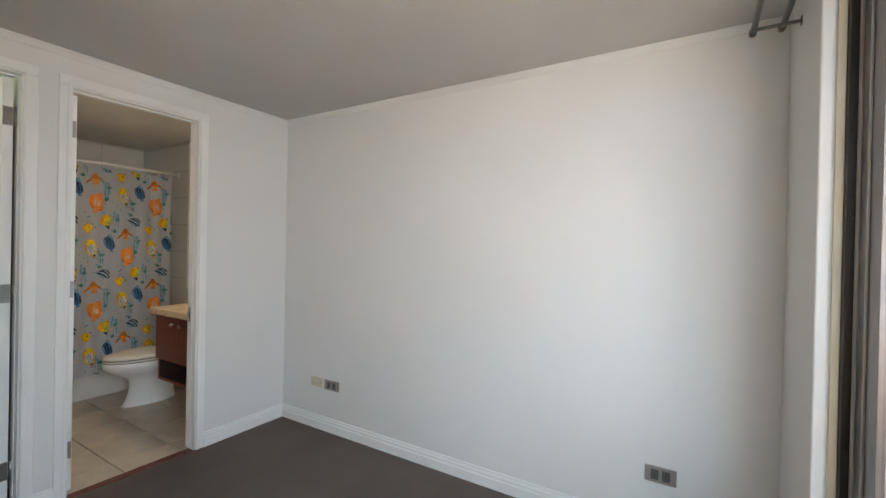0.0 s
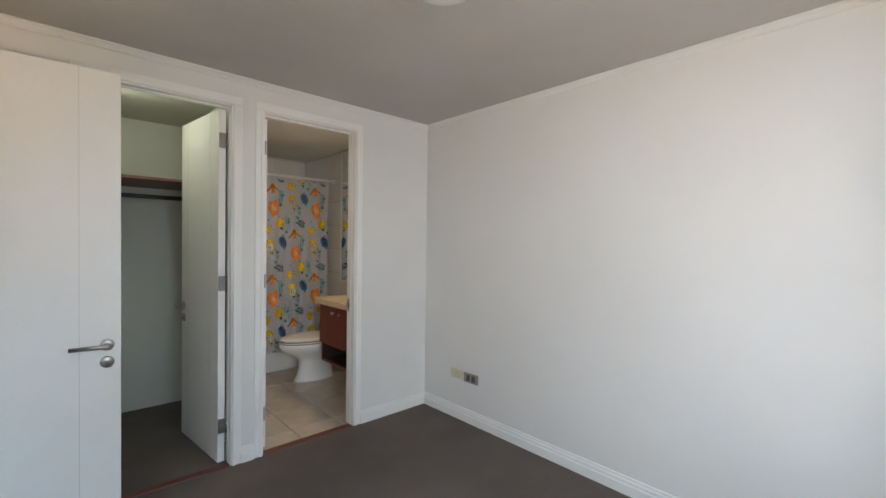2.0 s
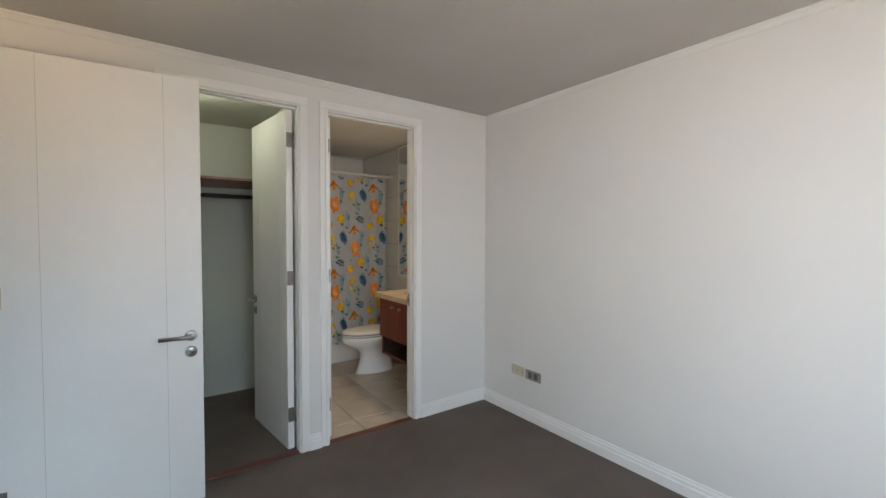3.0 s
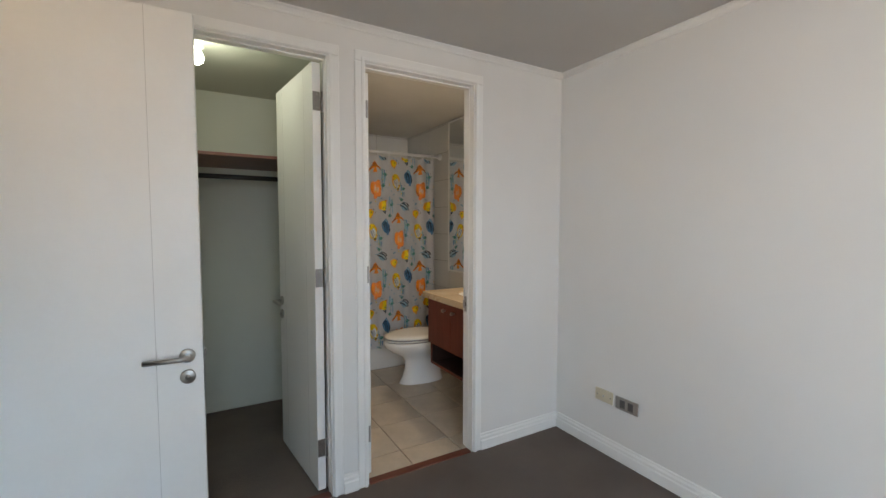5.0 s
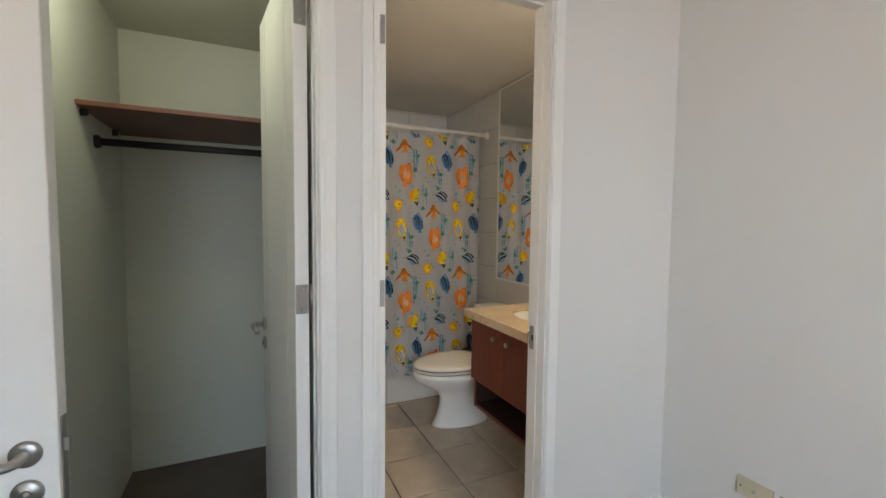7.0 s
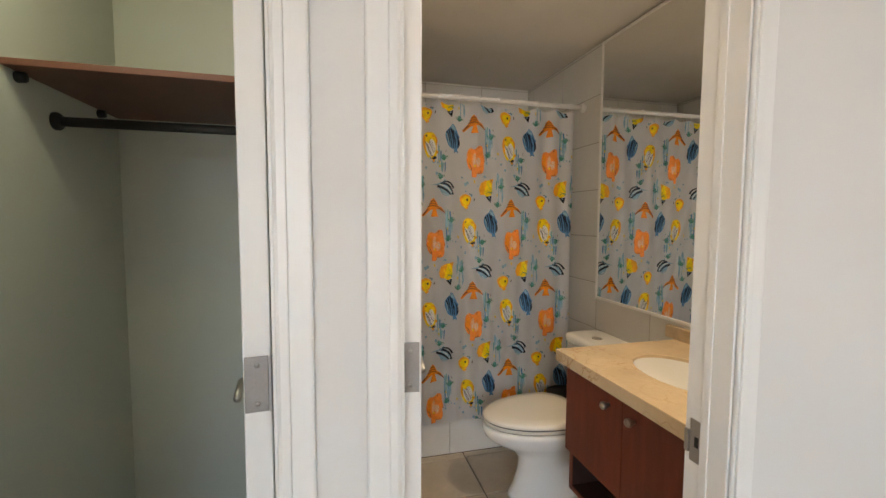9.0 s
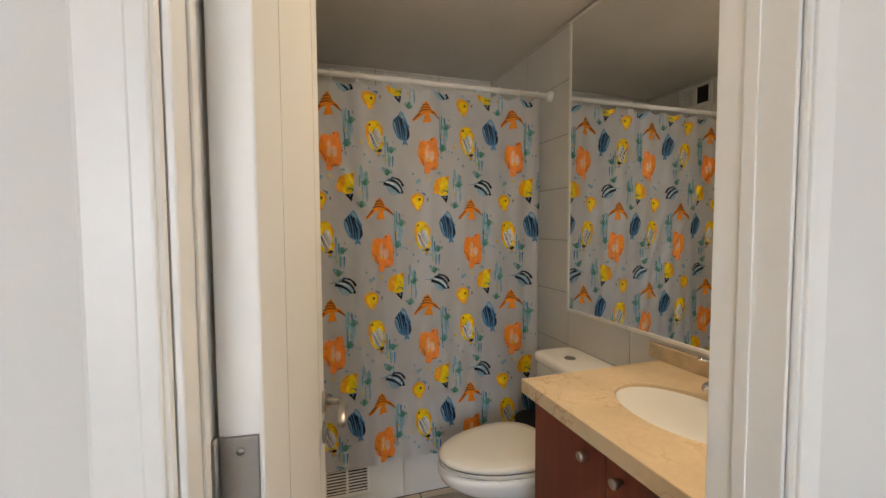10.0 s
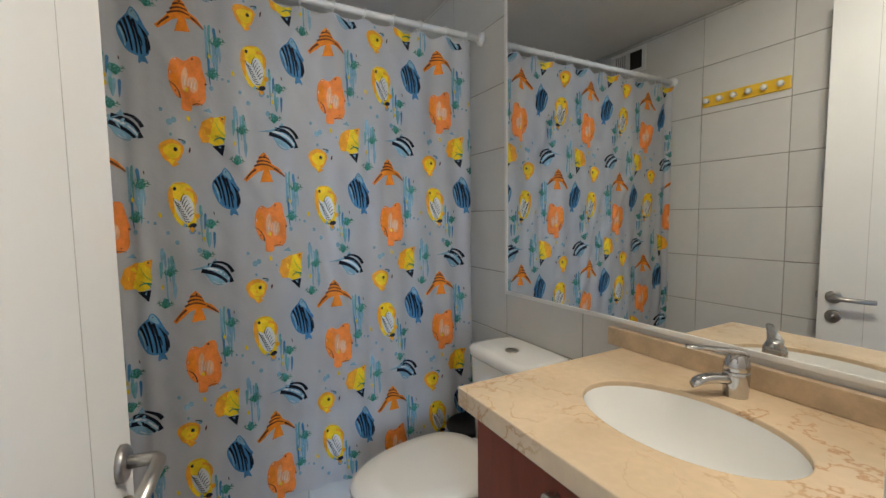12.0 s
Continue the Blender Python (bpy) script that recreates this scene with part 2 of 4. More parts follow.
def mesh_from(bm, name, *mats, smooth=False):
    bmesh.ops.recalc_face_normals(bm, faces=bm.faces)
    me = bpy.data.meshes.new(name)
    bm.to_mesh(me)
    bm.free()
    for m in mats:
        me.materials.append(m)
    if smooth:
        me.shade_smooth()
    return me


def bevelled(bm, r, seg=2):
    if r:
        bmesh.ops.bevel(bm, geom=list(bm.edges), offset=r, segments=seg, profile=0.5, affect="EDGES", clamp_overlap=True)


def box(name, x0, x1, y0, y1, z0, z1, mat, parent=None, bevel=0.0, seg=2):
    bm = bmesh.new()
    box_into(bm, x0, x1, y0, y1, z0, z1)
    bevelled(bm, bevel, seg)
    ob = new(name, mesh_from(bm, name, mat))
    ob.parent = parent
    return ob


def boxes(name, items, mat, parent=None, bevel=0.0):
    bm = bmesh.new()
    for it in items:
        box_into(bm, *it)
    bevelled(bm, bevel)
    ob = new(name, mesh_from(bm, name, mat))
    ob.parent = parent
    return ob


def loft(name, rings, mat, parent=None, cap=True, smooth=True, closed=True):
    """A skin through rings of equally many points."""
    bm = bmesh.new()
    vs = [[bm.verts.new(p) for p in r] for r in rings]
    n = len(rings[0])
    for a, b in zip(vs, vs[1:]):
        for i in range(n if closed else n - 1):
            bm.faces.new((a[i], a[(i + 1) % n], b[(i + 1) % n], b[i]))
    if cap:
        bm.faces.new(vs[0])
        bm.faces.new(vs[-1])
    ob = new(name, mesh_from(bm, name, mat, smooth=smooth))
    ob.parent = parent
    return ob


def circle(c, r, n=24, axis="z", ry=None):
    ry = r if ry is None else ry
    out = []
    for i in range(n):
        a = 2 * math.pi * i / n
        u, v = r * math.cos(a), ry * math.sin(a)
        d = {"z": (u, v, 0), "x": (0, u, v), "y": (u, 0, v)}[axis]
        out.append((c[0] + d[0], c[1] + d[1], c[2] + d[2]))
    return out


def turned(name, base, prof, mat, parent=None, axis="z", n=28):
    """A body of revolution: profile of (radius, height along the axis)."""
    k = "xyz".index(axis)
    rings = []
    for r, h in prof:
        c = list(base)
        c[k] += h
        rings.append(circle(c, max(r, 0.0004), n, axis))
    return loft(name, rings, mat, parent)


def tube(name, pts, r, mat, parent=None, n=14):
    """A round bar along a line of points."""
    rings = []
    P = [Vector(p) for p in pts]
    up = Vector((0.13, 0.21, 0.97)).normalized()
    for i, p in enumerate(P):
        t = (P[min(i + 1, len(P) - 1)] - P[max(i - 1, 0)]).normalized()
        a = t.cross(up).normalized()
        b = t.cross(a)
        rings.append([p + r * (math.cos(2 * math.pi * j / n) * a + math.sin(2 * math.pi * j / n) * b) for j in range(n)])
    return loft(name, rings, mat, parent)


def empty(name, m=None):
    ob = new(name)
    ob.empty_display_size = 0.1
    if m is not None:
        ob.matrix_world = m
    return ob


def profile_run(name, section, a, b, out, mat, parent=None):
    """Trim of a section (out from the wall, up) between two points of a wall; out: the wall's normal."""
    a, b, o = Vector(a), Vector(b), Vector(out)
    rings = [[p + o * s + Vector((0, 0, h)) for s, h in section] for p in (a, b)]
    return loft(name, rings, mat, parent, smooth=False)


# ---- large structure ----
def structure(ob, label, cat=""):
    return tagged(ob, label, cat, kind="structure")


HALL_S = -1.75
structure(box("ground", -400, 400, -400, 400, -0.5, -0.30, m_ground), "sunlit beige paving outside the window", "ground")
structure(box("floor_bedroom", WEST, EAST + 0.12, SOUTH, NORTH, -0.06, 0.0, m_carpet), "short taupe carpet on the bedroom floor", "floor")
structure(box("floor_closet", CLOSET_W, WEST, NICHE_S, CLOSET_N, -0.06, -0.001, m_carpet), "short taupe carpet in the closet", "floor")
bath_floor = structure(box("floor_bathroom", BATH_W, WEST - 0.02, BATH_S, NORTH, -0.06, -0.006, m_floor_grout), "beige ceramic floor tiles with dark grout", "floor")
structure(box("floor_hall", -3.3, -0.8, HALL_S, SOUTH, -0.06, -0.002, m_hall_floor), "brown hall floor beyond the open door", "floor")

structure(box("ceiling_bedroom", WEST, EAST + 0.12, SOUTH - 0.1, NORTH, CEIL, CEIL + 0.1, m_ceiling_shaded), "matt off-white painted bedroom ceiling", "ceiling")
structure(box("ceiling_closet", CLOSET_W, WEST_IN, NICHE_S, CLOSET_N, CLOSET_CEIL, CLOSET_CEIL + 0.1, m_closet_shaded), "pale painted closet ceiling", "ceiling")
structure(box("ceiling_bathroom", BATH_W, WEST_IN, BATH_S, NORTH, CEIL, CEIL + 0.1, m_bath_ceiling), "cream painted bathroom ceiling", "ceiling")
structure(box("ceiling_hall", -3.3, -0.8, HALL_S, SOUTH - 0.1, CEIL, CEIL + 0.1, m_ceiling_shaded), "painted hall ceiling", "ceiling")

TOP = CEIL + 0.1
structure(box("wall_north", BATH_W - 0.1, EAST + 0.12, NORTH, NORTH + 0.12, -0.06, TOP, m_wall), "smooth off-white painted wall", "wall")
wall_w = boxes("wall_west", [
    (WEST_IN, WEST, SOUTH - 0.1, CLOSET_DOOR[0], -0.06, TOP), (WEST_IN, WEST, CLOSET_DOOR[0], CLOSET_DOOR[1], DOOR_H, TOP),
    (WEST_IN, WEST, CLOSET_DOOR[1], BATH_DOOR[0], -0.06, TOP), (WEST_IN, WEST, BATH_DOOR[0], BATH_DOOR[1], DOOR_H, TOP),
    (WEST_IN, WEST, BATH_DOOR[1], NORTH, -0.06, TOP)], m_wall)
structure(wall_w, "off-white painted wall with two doorways", "wall")
structure(boxes("wall_south", [
    (WEST, ENTRY[0], SOUTH - 0.05, SOUTH, -0.06, CEIL), (ENTRY[0], ENTRY[1], SOUTH - 0.05, SOUTH, DOOR_H, CEIL),
    (ENTRY[1], EAST, SOUTH - 0.05, SOUTH, -0.06, CEIL)], m_wall), "off-white painted wall with the entry doorway", "wall")
structure(boxes("wall_east", [
    (EAST, EAST + 0.12, SOUTH - 0.1, WIN_Y[0], 0, CEIL), (EAST, EAST + 0.12, WIN_Y[1], NORTH, 0, CEIL),
    (EAST, EAST + 0.12, WIN_Y[0], WIN_Y[1], 0, WIN_Z[0]), (EAST, EAST + 0.12, WIN_Y[0], WIN_Y[1], WIN_Z[1], CEIL)], m_wall),
    "off-white painted wall with a wide window", "wall")
structure(box("wall_partition", BATH_W - 0.1, WEST_IN, CLOSET_N, BATH_S - 0.012, -0.06, TOP, m_closet_shaded), "painted partition between closet and bathroom", "wall")
structure(box("wall_bath_west", BATH_W - 0.1, BATH_W, BATH_S - 0.012, NORTH, -0.06, TOP, m_grout), "tiled end wall over the bathtub", "wall")
structure(box("wall_closet_back", CLOSET_W - 0.1, CLOSET_W, NICHE_S, CLOSET_N, -0.06, CLOSET_CEIL + 0.1, m_closet_shaded), "pale painted back wall of the closet", "wall")
structure(box("wall_closet_side", CLOSET_W, NICHE_X, NICHE_S, CLOSET_S, -0.06, CLOSET_CEIL, m_closet_shaded), "pale painted side wall of the closet", "wall")
structure(box("wall_closet_niche", CLOSET_W - 0.1, WEST_IN, NICHE_S - 0.08, NICHE_S, -0.06, CLOSET_CEIL + 0.1, m_closet_shaded), "pale painted back of the shelf niche", "wall")
structure(boxes("wall_hall", [(-3.4, -3.3, HALL_S, SOUTH - 0.1, -0.06, TOP), (-0.8, -0.7, HALL_S, SOUTH - 0.1, -0.06, TOP),
                              (-3.4, -0.7, HALL_S - 0.1, HALL_S, -0.06, TOP), (-3.3, WEST_IN, SOUTH - 0.1, SOUTH - 0.02, -0.06, TOP)], m_wall), "painted hall walls", "wall")

# Trim: skirting, cornice, casings.
SKIRT = [(0, 0), (0.016, 0), (0.016, 0.052), (0.011, 0.058), (0.011, 0.072), (0.006, 0.080), (0.006, 0.090), (0, 0.094)]
CROWN = [(0, -0.032), (0.005, -0.030), (0.008, -0.022), (0.018, -0.010), (0.024, -0.007), (0.026, 0.0), (0, 0)]
CAS = 0.050


def skirting(a, b, out):
    structure(profile_run("baseboard", SKIRT, (*a, 0.0), (*b, 0.0), (*out, 0), m_trim), "white moulded skirting board", "baseboard")


skirting((WEST + 0.016, NORTH), (EAST, NORTH), (0, -1))
skirting((WEST, BATH_DOOR[1] + CAS), (WEST, NORTH), (1, 0))
skirting((WEST, CLOSET_DOOR[1] + CAS), (WEST, BATH_DOOR[0] - CAS), (1, 0))
skirting((WEST, SOUTH), (WEST, CLOSET_DOOR[0] - CAS), (1, 0))
skirting((ENTRY[1] + CAS, SOUTH), (EAST, SOUTH), (0, 1))
skirting((EAST, SOUTH), (EAST, NORTH - 0.016), (-1, 0))
for a, b, o in (((WEST + 0.026, NORTH), (EAST - 0.026, NORTH), (0, -1)), ((WEST, SOUTH), (WEST, NORTH), (1, 0)),
                ((EAST, SOUTH), (EAST, NORTH), (-1, 0)), ((WEST + 0.026, SOUTH), (EAST - 0.026, SOUTH), (0, 1))):
    structure(profile_run("trim", CROWN, (*a, CEIL - 0.001), (*b, CEIL - 0.001), (*o, 0), m_wall), "thin white ceiling cornice", "cornice")


def casing_w(name, lo, hi, label):
    """Jambs, stops and moulded casing of a doorway in the west wall."""
    d = empty(name)
    structure(d, label, "door frame")
    J = 0.006
    boxes("jamb", [(WEST_IN - 0.002, WEST + 0.002, lo, lo + J, 0, DOOR_H), (WEST_IN - 0.002, WEST + 0.002, hi - J, hi, 0, DOOR_H),
                   (WEST_IN - 0.002, WEST + 0.002, lo + J, hi - J, DOOR_H - J, DOOR_H)], m_trim, d, 0.0015)
    boxes("door_stop", [(WEST - 0.058, WEST - 0.040, lo + J, lo + J + 0.003, 0, DOOR_H - J), (WEST - 0.058, WEST - 0.040, hi - J - 0.003, hi - J, 0, DOOR_H - J),
                        (WEST - 0.058, WEST - 0.040, lo + J, hi - J, DOOR_H - J - 0.007, DOOR_H - J)], m_trim, d, 0.001)
    x = WEST
    # Stepped casing: a flat inner band and a raised outer bead, mitred by butting.
    outer, inner = 0.011, 0.0155
    boxes("casing", [(x, x + outer, lo - CAS, lo, 0, DOOR_H), (x, x + outer, hi, hi + CAS, 0, DOOR_H), (x, x + outer, lo - CAS, hi + CAS, DOOR_H, DOOR_H + CAS)], m_trim, d, 0.004)
    boxes("casing_bead", [(x + outer - 0.001, x + inner, lo - 0.004, lo - 0.018, 0, DOOR_H + 0.004), (x + outer - 0.001, x + inner, hi + 0.004, hi + 0.018, 0, DOOR_H + 0.004),
                          (x + outer - 0.001, x + inner, lo - 0.018, hi + 0.018, DOOR_H + 0.004, DOOR_H + 0.018)], m_trim, d, 0.002)
    boxes("casing_back", [(WEST_IN - 0.005, WEST_IN, lo - 0.04, lo, 0, DOOR_H), (WEST_IN - 0.005, WEST_IN, hi, hi + 0.04, 0, DOOR_H),
                          (WEST_IN - 0.005, WEST_IN, lo - 0.04, hi + 0.04, DOOR_H, DOOR_H + 0.04)], m_trim, d, 0.002)
    return d


frame_b = casing_w("door_frame_bath", *BATH_DOOR, "white painted frame of the bathroom doorway")
frame_c = casing_w("door_frame_closet", *CLOSET_DOOR, "white painted frame of the closet doorway")
frame_e = structure(empty("door_frame_entry"), "white painted frame of the entry doorway", "door frame")
boxes("casing", [(ENTRY[0] - CAS, ENTRY[0], SOUTH, SOUTH + 0.014, 0, DOOR_H), (ENTRY[1], ENTRY[1] + CAS, SOUTH, SOUTH + 0.014, 0, DOOR_H),
                 (ENTRY[0] - CAS, ENTRY[1] + CAS, SOUTH, SOUTH + 0.014, DOOR_H, DOOR_H + CAS)], m_trim, frame_e, 0.003)
boxes("jamb", [(ENTRY[0], ENTRY[0] + 0.012, SOUTH - 0.052, SOUTH + 0.003, 0, DOOR_H), (ENTRY[1] - 0.012, ENTRY[1], SOUTH - 0.052, SOUTH + 0.003, 0, DOOR_H),
               (ENTRY[0] + 0.012, ENTRY[1] - 0.012, SOUTH - 0.052, SOUTH + 0.003, DOOR_H - 0.012, DOOR_H)], m_trim, frame_e, 0.0015)
for nm, lo, hi in (("threshold_bath", *BATH_DOOR), ("threshold_closet", *CLOSET_DOOR)):
    structure(box(nm, WEST - 0.045, WEST + 0.004, lo + 0.012, hi - 0.012, -0.01, 0.006, m_threshold, bevel=0.003), "reddish wooden threshold strip in the doorway", "threshold")


# ---- doors ----
def handle_set(parent, x, y, z, side, toward):
    """Rosette, lever and lock rosette on a leaf lying along x; side: +1/-1 along y; toward: +1/-1 along x."""
    turned("rosette", (x, y, z), [(0.0, 0), (0.026, 0), (0.026, side * 0.006), (0.023, side * 0.009), (0.010, side * 0.010)], m_steel, parent, "y")
    pts = [(x, y + side * 0.006, z), (x, y + side * 0.034, z)]
    for i in range(1, 7):
        a = math.pi / 2 * i / 6
        pts.append((x + toward * 0.016 * (1 - math.cos(a)), y + side * (0.034 + 0.016 * math.sin(a)), z))
    pts.append((x + toward * 0.130, y + side * 0.050, z))
    tube("lever", pts, 0.0095, m_steel, parent)
    turned("lock_rosette", (x, y, z - 0.078), [(0.0, 0), (0.026, 0), (0.026, side * 0.006), (0.023, side * 0.009), (0.0, side * 0.009)], m_steel, parent, "y")
    turned("lock_turn", (x, y, z - 0.078), [(0.0, side * 0.008), (0.009, side * 0.008), (0.009, side * 0.014), (0.0, side * 0.014)], m_hinge, parent, "y", 16)


def leaf(name, width, label, handle_z, front, m, hinges=True, back=True):
    """A flush door leaf: hinge line at the origin, lying along +x, 40 mm thick from y 0 to -0.04; pose m."""
    d = empty(name)
    tagged(d, label, "door")
    T = 0.040
    box("slab", 0.003, width, -T, 0, 0.008, 2.062, m_door, d, 0.0025)
    hx = width - 0.050
    handle_set(d, hx, 0.0, handle_z, 1, -1)
    if back:
        handle_set(d, hx, -T, handle_z, -1, -1)
    box("latch_plate", width - 0.0005, width + 0.0022, -T + 0.009, -0.009, handle_z - 0.17, handle_z + 0.06, m_hinge, d, 0.0008)
    box("latch_bolt", width + 0.001, width + 0.011, -T + 0.013, -0.013, handle_z - 0.012, handle_z + 0.016, m_steel, d, 0.003)
    # Raised grey lines that draw the shade of the leaf's grooves.
    boxes("groove_line", [(width * f, width * f + 0.0014, y - 0.0004, y + 0.0004, 0.01, 2.06) for f in (0.205, 0.80) for y in (0.0, -T)], m_ceiling_shaded, d)
    if name == "bedroom_door":
        for z in HINGES:
            box("hinge_leaf", 0.004, 0.034, -T - 0.0022, -T + 0.0005, z - 0.043, z + 0.043, m_ivory if z == HINGES[1] else m_hinge, d, 0.0008)
    if hinges:
        for z in HINGES:
            h = box("hinge", -0.0015, 0.0035, -T + 0.004, -0.002, z - 0.043, z + 0.043, m_hinge, d, 0.0008)
            turned("hinge_pin", (-0.004, front, z - 0.045), [(0.0, 0), (0.0065, 0), (0.0065, 0.090), (0.0, 0.090)], m_hinge, d, "z", 12)
            for sz in (-0.030, 0.030):
                turned("screw", (-0.0012, -0.02, z + sz), [(0.0, 0.0), (0.004, 0.0), (0.004, -0.0012), (0.0, -0.0014)], m_steel, d, "x", 10)
    d.matrix_world = m
    return d


# The bathroom leaf swings in and stands open just short of square.
leaf("bathroom_door", 0.70, "white flush bathroom door standing open, with steel lever handle", 0.858, 0.004, pose(WEST_IN + 0.012, BATH_DOOR[0] + 0.009, 0, 0, 0, 173.5))
leaf("closet_door", 0.60, "white flush closet door standing open into the closet", 0.87, -0.046, pose(WEST_IN + 0.034, CLOSET_DOOR[1] - 0.057, 0, 0, 0, 186.6))
leaf("bedroom_door", 0.735, "white flush bedroom door standing open, steel lever handle", 0.828, -0.044, pose(-2.690, SOUTH + 0.016, 0, 0, 0, 86))
for (lo, hi), z in ((BATH_DOOR, 0.851),):
    box("strike_plate", WEST_IN + 0.012, WEST_IN + 0.046, hi - 0.0085, hi - 0.0055, z - 0.045, z + 0.045, m_hinge, frame_b, 0.0008)
    box("strike_hole", WEST_IN + 0.024, WEST_IN + 0.034, hi - 0.0090, hi - 0.0080, z - 0.012, z + 0.010, m_black, frame_b)
    box("strike_lip", WEST_IN + 0.002, WEST_IN + 0.012, hi - 0.013, hi - 0.0065, z - 0.028, z + 0.02, m_hinge, frame_b, 0.001)
for z in HINGES:
    box("hinge_plate", WEST_IN + 0.008, WEST_IN + 0.045, BATH_DOOR[0] + 0.0058, BATH_DOOR[0] + 0.0082, z - 0.043, z + 0.043, m_hinge, frame_b, 0.0008)

# ---- window ----
win = structure(empty("window_1"), "wide sliding window with dark bronze frame and pale sashes", "window")
xf0, xf1 = EAST + 0.047, EAST + 0.118
y0, y1, z0, z1 = WIN_Y[0], WIN_Y[1], WIN_Z[0], WIN_Z[1]
boxes("frame", [(xf0, xf1, y0, y0 + 0.035, z0, z1), (xf0, xf1, y1 - 0.035, y1, z0, z1), (xf0, xf1, y0 + 0.035, y1 - 0.035, z0, z0 + 0.035), (xf0, xf1, y0 + 0.035, y1 - 0.035, z1 - 0.035, z1)], m_bronze, win, 0.002)
ym = (y0 + y1) / 2
for k, (a, b, xs) in enumerate(((y0 + 0.037, ym + 0.02, xf0 + 0.047), (ym - 0.02, y1 - 0.037, xf0 + 0.023))):
    sash = boxes("sash", [(xs, xs + 0.022, a, a + 0.045, z0 + 0.037, z1 - 0.037), (xs, xs + 0.022, b - (0.045 if k == 0 else 0.17), b, z0 + 0.037, z1 - 0.037),
                          (xs, xs + 0.022, a + 0.045, b - 0.045, z0 + 0.037, z0 + 0.085), (xs, xs + 0.022, a + 0.045, b - 0.045, z1 - 0.080, z1 - 0.037)], m_alu, win, 0.002)
    pane = box("pane", xs + 0.009, xs + 0.014, a + 0.040, b - 0.040, z0 + 0.08, z1 - 0.075, m_glass, win)
    pane.visible_shadow = False
boxes("sill", [(EAST - 0.012, xf0, y0, y1, z0 - 0.004, z0 + 0.012)], m_trim, win, 0.003)
boxes("casing_edge", [(EAST - 0.008, EAST + 0.024, y1 - 0.006, y1 + 0.012, z0, z1)], m_trim, win, 0.005)
box("flange", EAST + 0.0265, EAST + 0.0465, y1 - 0.010, y1 - 0.0005, z0 + 0.013, z1 - 0.001, m_ivory, win, 0.002)
for z in (0.78, 1.10, 1.42, 1.80):
    turned("rivet", (EAST + 0.058, y1 - 0.0352, z), [(0.0, 0), (0.004, 0), (0.003, -0.002), (0.0, -0.002)], m_black, win, "y", 10)
for dy in (0.0, 0.012, 0.085):
    box("sash_bead", xf0 + 0.017, xf0 + 0.0232, y1 - 0.046 - dy, y1 - 0.040 - dy, z0 + 0.04, z1 - 0.04, m_plate, win, 0.0015)

# Double curtain rod over the window.
rods = empty("curtain_rod")
tagged(rods, "double brushed steel curtain rod on brackets above the window", "curtain rod")
for x in (0.085, 0.172):
    tube("rod", [(x, -0.35, 2.150), (x, 0.8, 2.150), (x, 2.06, 2.150)], 0.010, m_rod, rods)
    turned("end_cap", (x, 2.055, 2.150), [(0.0, 0), (0.0125, 0), (0.0125, 0.032), (0.010, 0.036), (0.0, 0.036)], m_rod, rods, "y", 16)
for y in (0.05, 2.02):
    boxes("bracket", [(0.078, EAST - 0.001, y - 0.006, y + 0.006, 2.132, 2.142), (EAST - 0.005, EAST - 0.0005, y - 0.010, y + 0.010, 2.122, 2.152)], m_rod, rods, 0.002)

# ---- bedroom fixtures ----
lampy = empty("ceiling_light")
tagged(lampy, "round white opal glass ceiling light, switched off", "ceiling light")
LX, LY = -1.25, 1.00
turned("base", (LX, LY, CEIL), [(0.0, 0), (0.150, 0), (0.150, -0.014), (0.142, -0.018), (0.0, -0.018)], m_white_plastic, lampy, n=40)
turned("shade", (LX, LY, CEIL - 0.014), [(0.138 * math.cos(a), -0.085 * math.sin(a)) for a in [math.pi / 2 * i / 12 for i in range(13)]], m_opal, lampy, n=40)


def wall_plate(name, x0, x1, z0, z1, mat, label, holes):
    d = empty(name)
    tagged(d, label, "socket", group="wall plates")
    box("plate", x0, x1, NORTH - 0.009, NORTH - 0.0005, z0, z1, mat, d, 0.0025)
    w, h = x1 - x0, z1 - z0
    if holes:
        for fx in (0.32, 0.68):
            cx, cz = x0 + w * fx, (z0 + z1) / 2
            box("insert", cx - 0.016, cx + 0.016, NORTH - 0.0105, NORTH - 0.008, cz - h * 0.32, cz + h * 0.32, m_socket, d, 0.001)
            for dz in (-0.009, 0, 0.009):
                turned("pin_hole", (cx, NORTH - 0.0108, cz + dz), [(0.0, 0), (0.0022, 0), (0.0022, 0.0006), (0.0, 0.0006)], m_black, d, "y", 10)
    else:
        turned("cable_outlet", ((x0 + x1) / 2, NORTH - 0.0085, (z0 + z1) / 2), [(0.0, 0), (0.006, 0), (0.006, -0.006), (0.003, -0.008), (0.0, -0.008)], m_steel, d, "y", 12)
        for fx in (0.12, 0.88):
            turned("screw", (x0 + w * fx, NORTH - 0.0088, (z0 + z1) / 2), [(0.0, 0), (0.0032, 0), (0.0028, -0.0012), (0.0, -0.0014)], m_socket, d, "y", 10)


wall_plate("cable_socket", -2.453, -2.334, 0.296, 0.366, m_ivory, "ivory cable wall plate above the skirting", False)
wall_plate("power_socket", -2.315, -2.177, 0.292, 0.362, m_plate, "pewter double power socket above the skirting", True)
wall_plate("power_socket", -0.262, -0.135, 0.280, 0.352, m_plate, "pewter double power socket on the bare wall", True)

# ---- hall beyond the entry ----
hallcab = empty("hall_cabinet")
tagged(hallcab, "tall dark brown wooden cabinet in the hall", "cabinet")
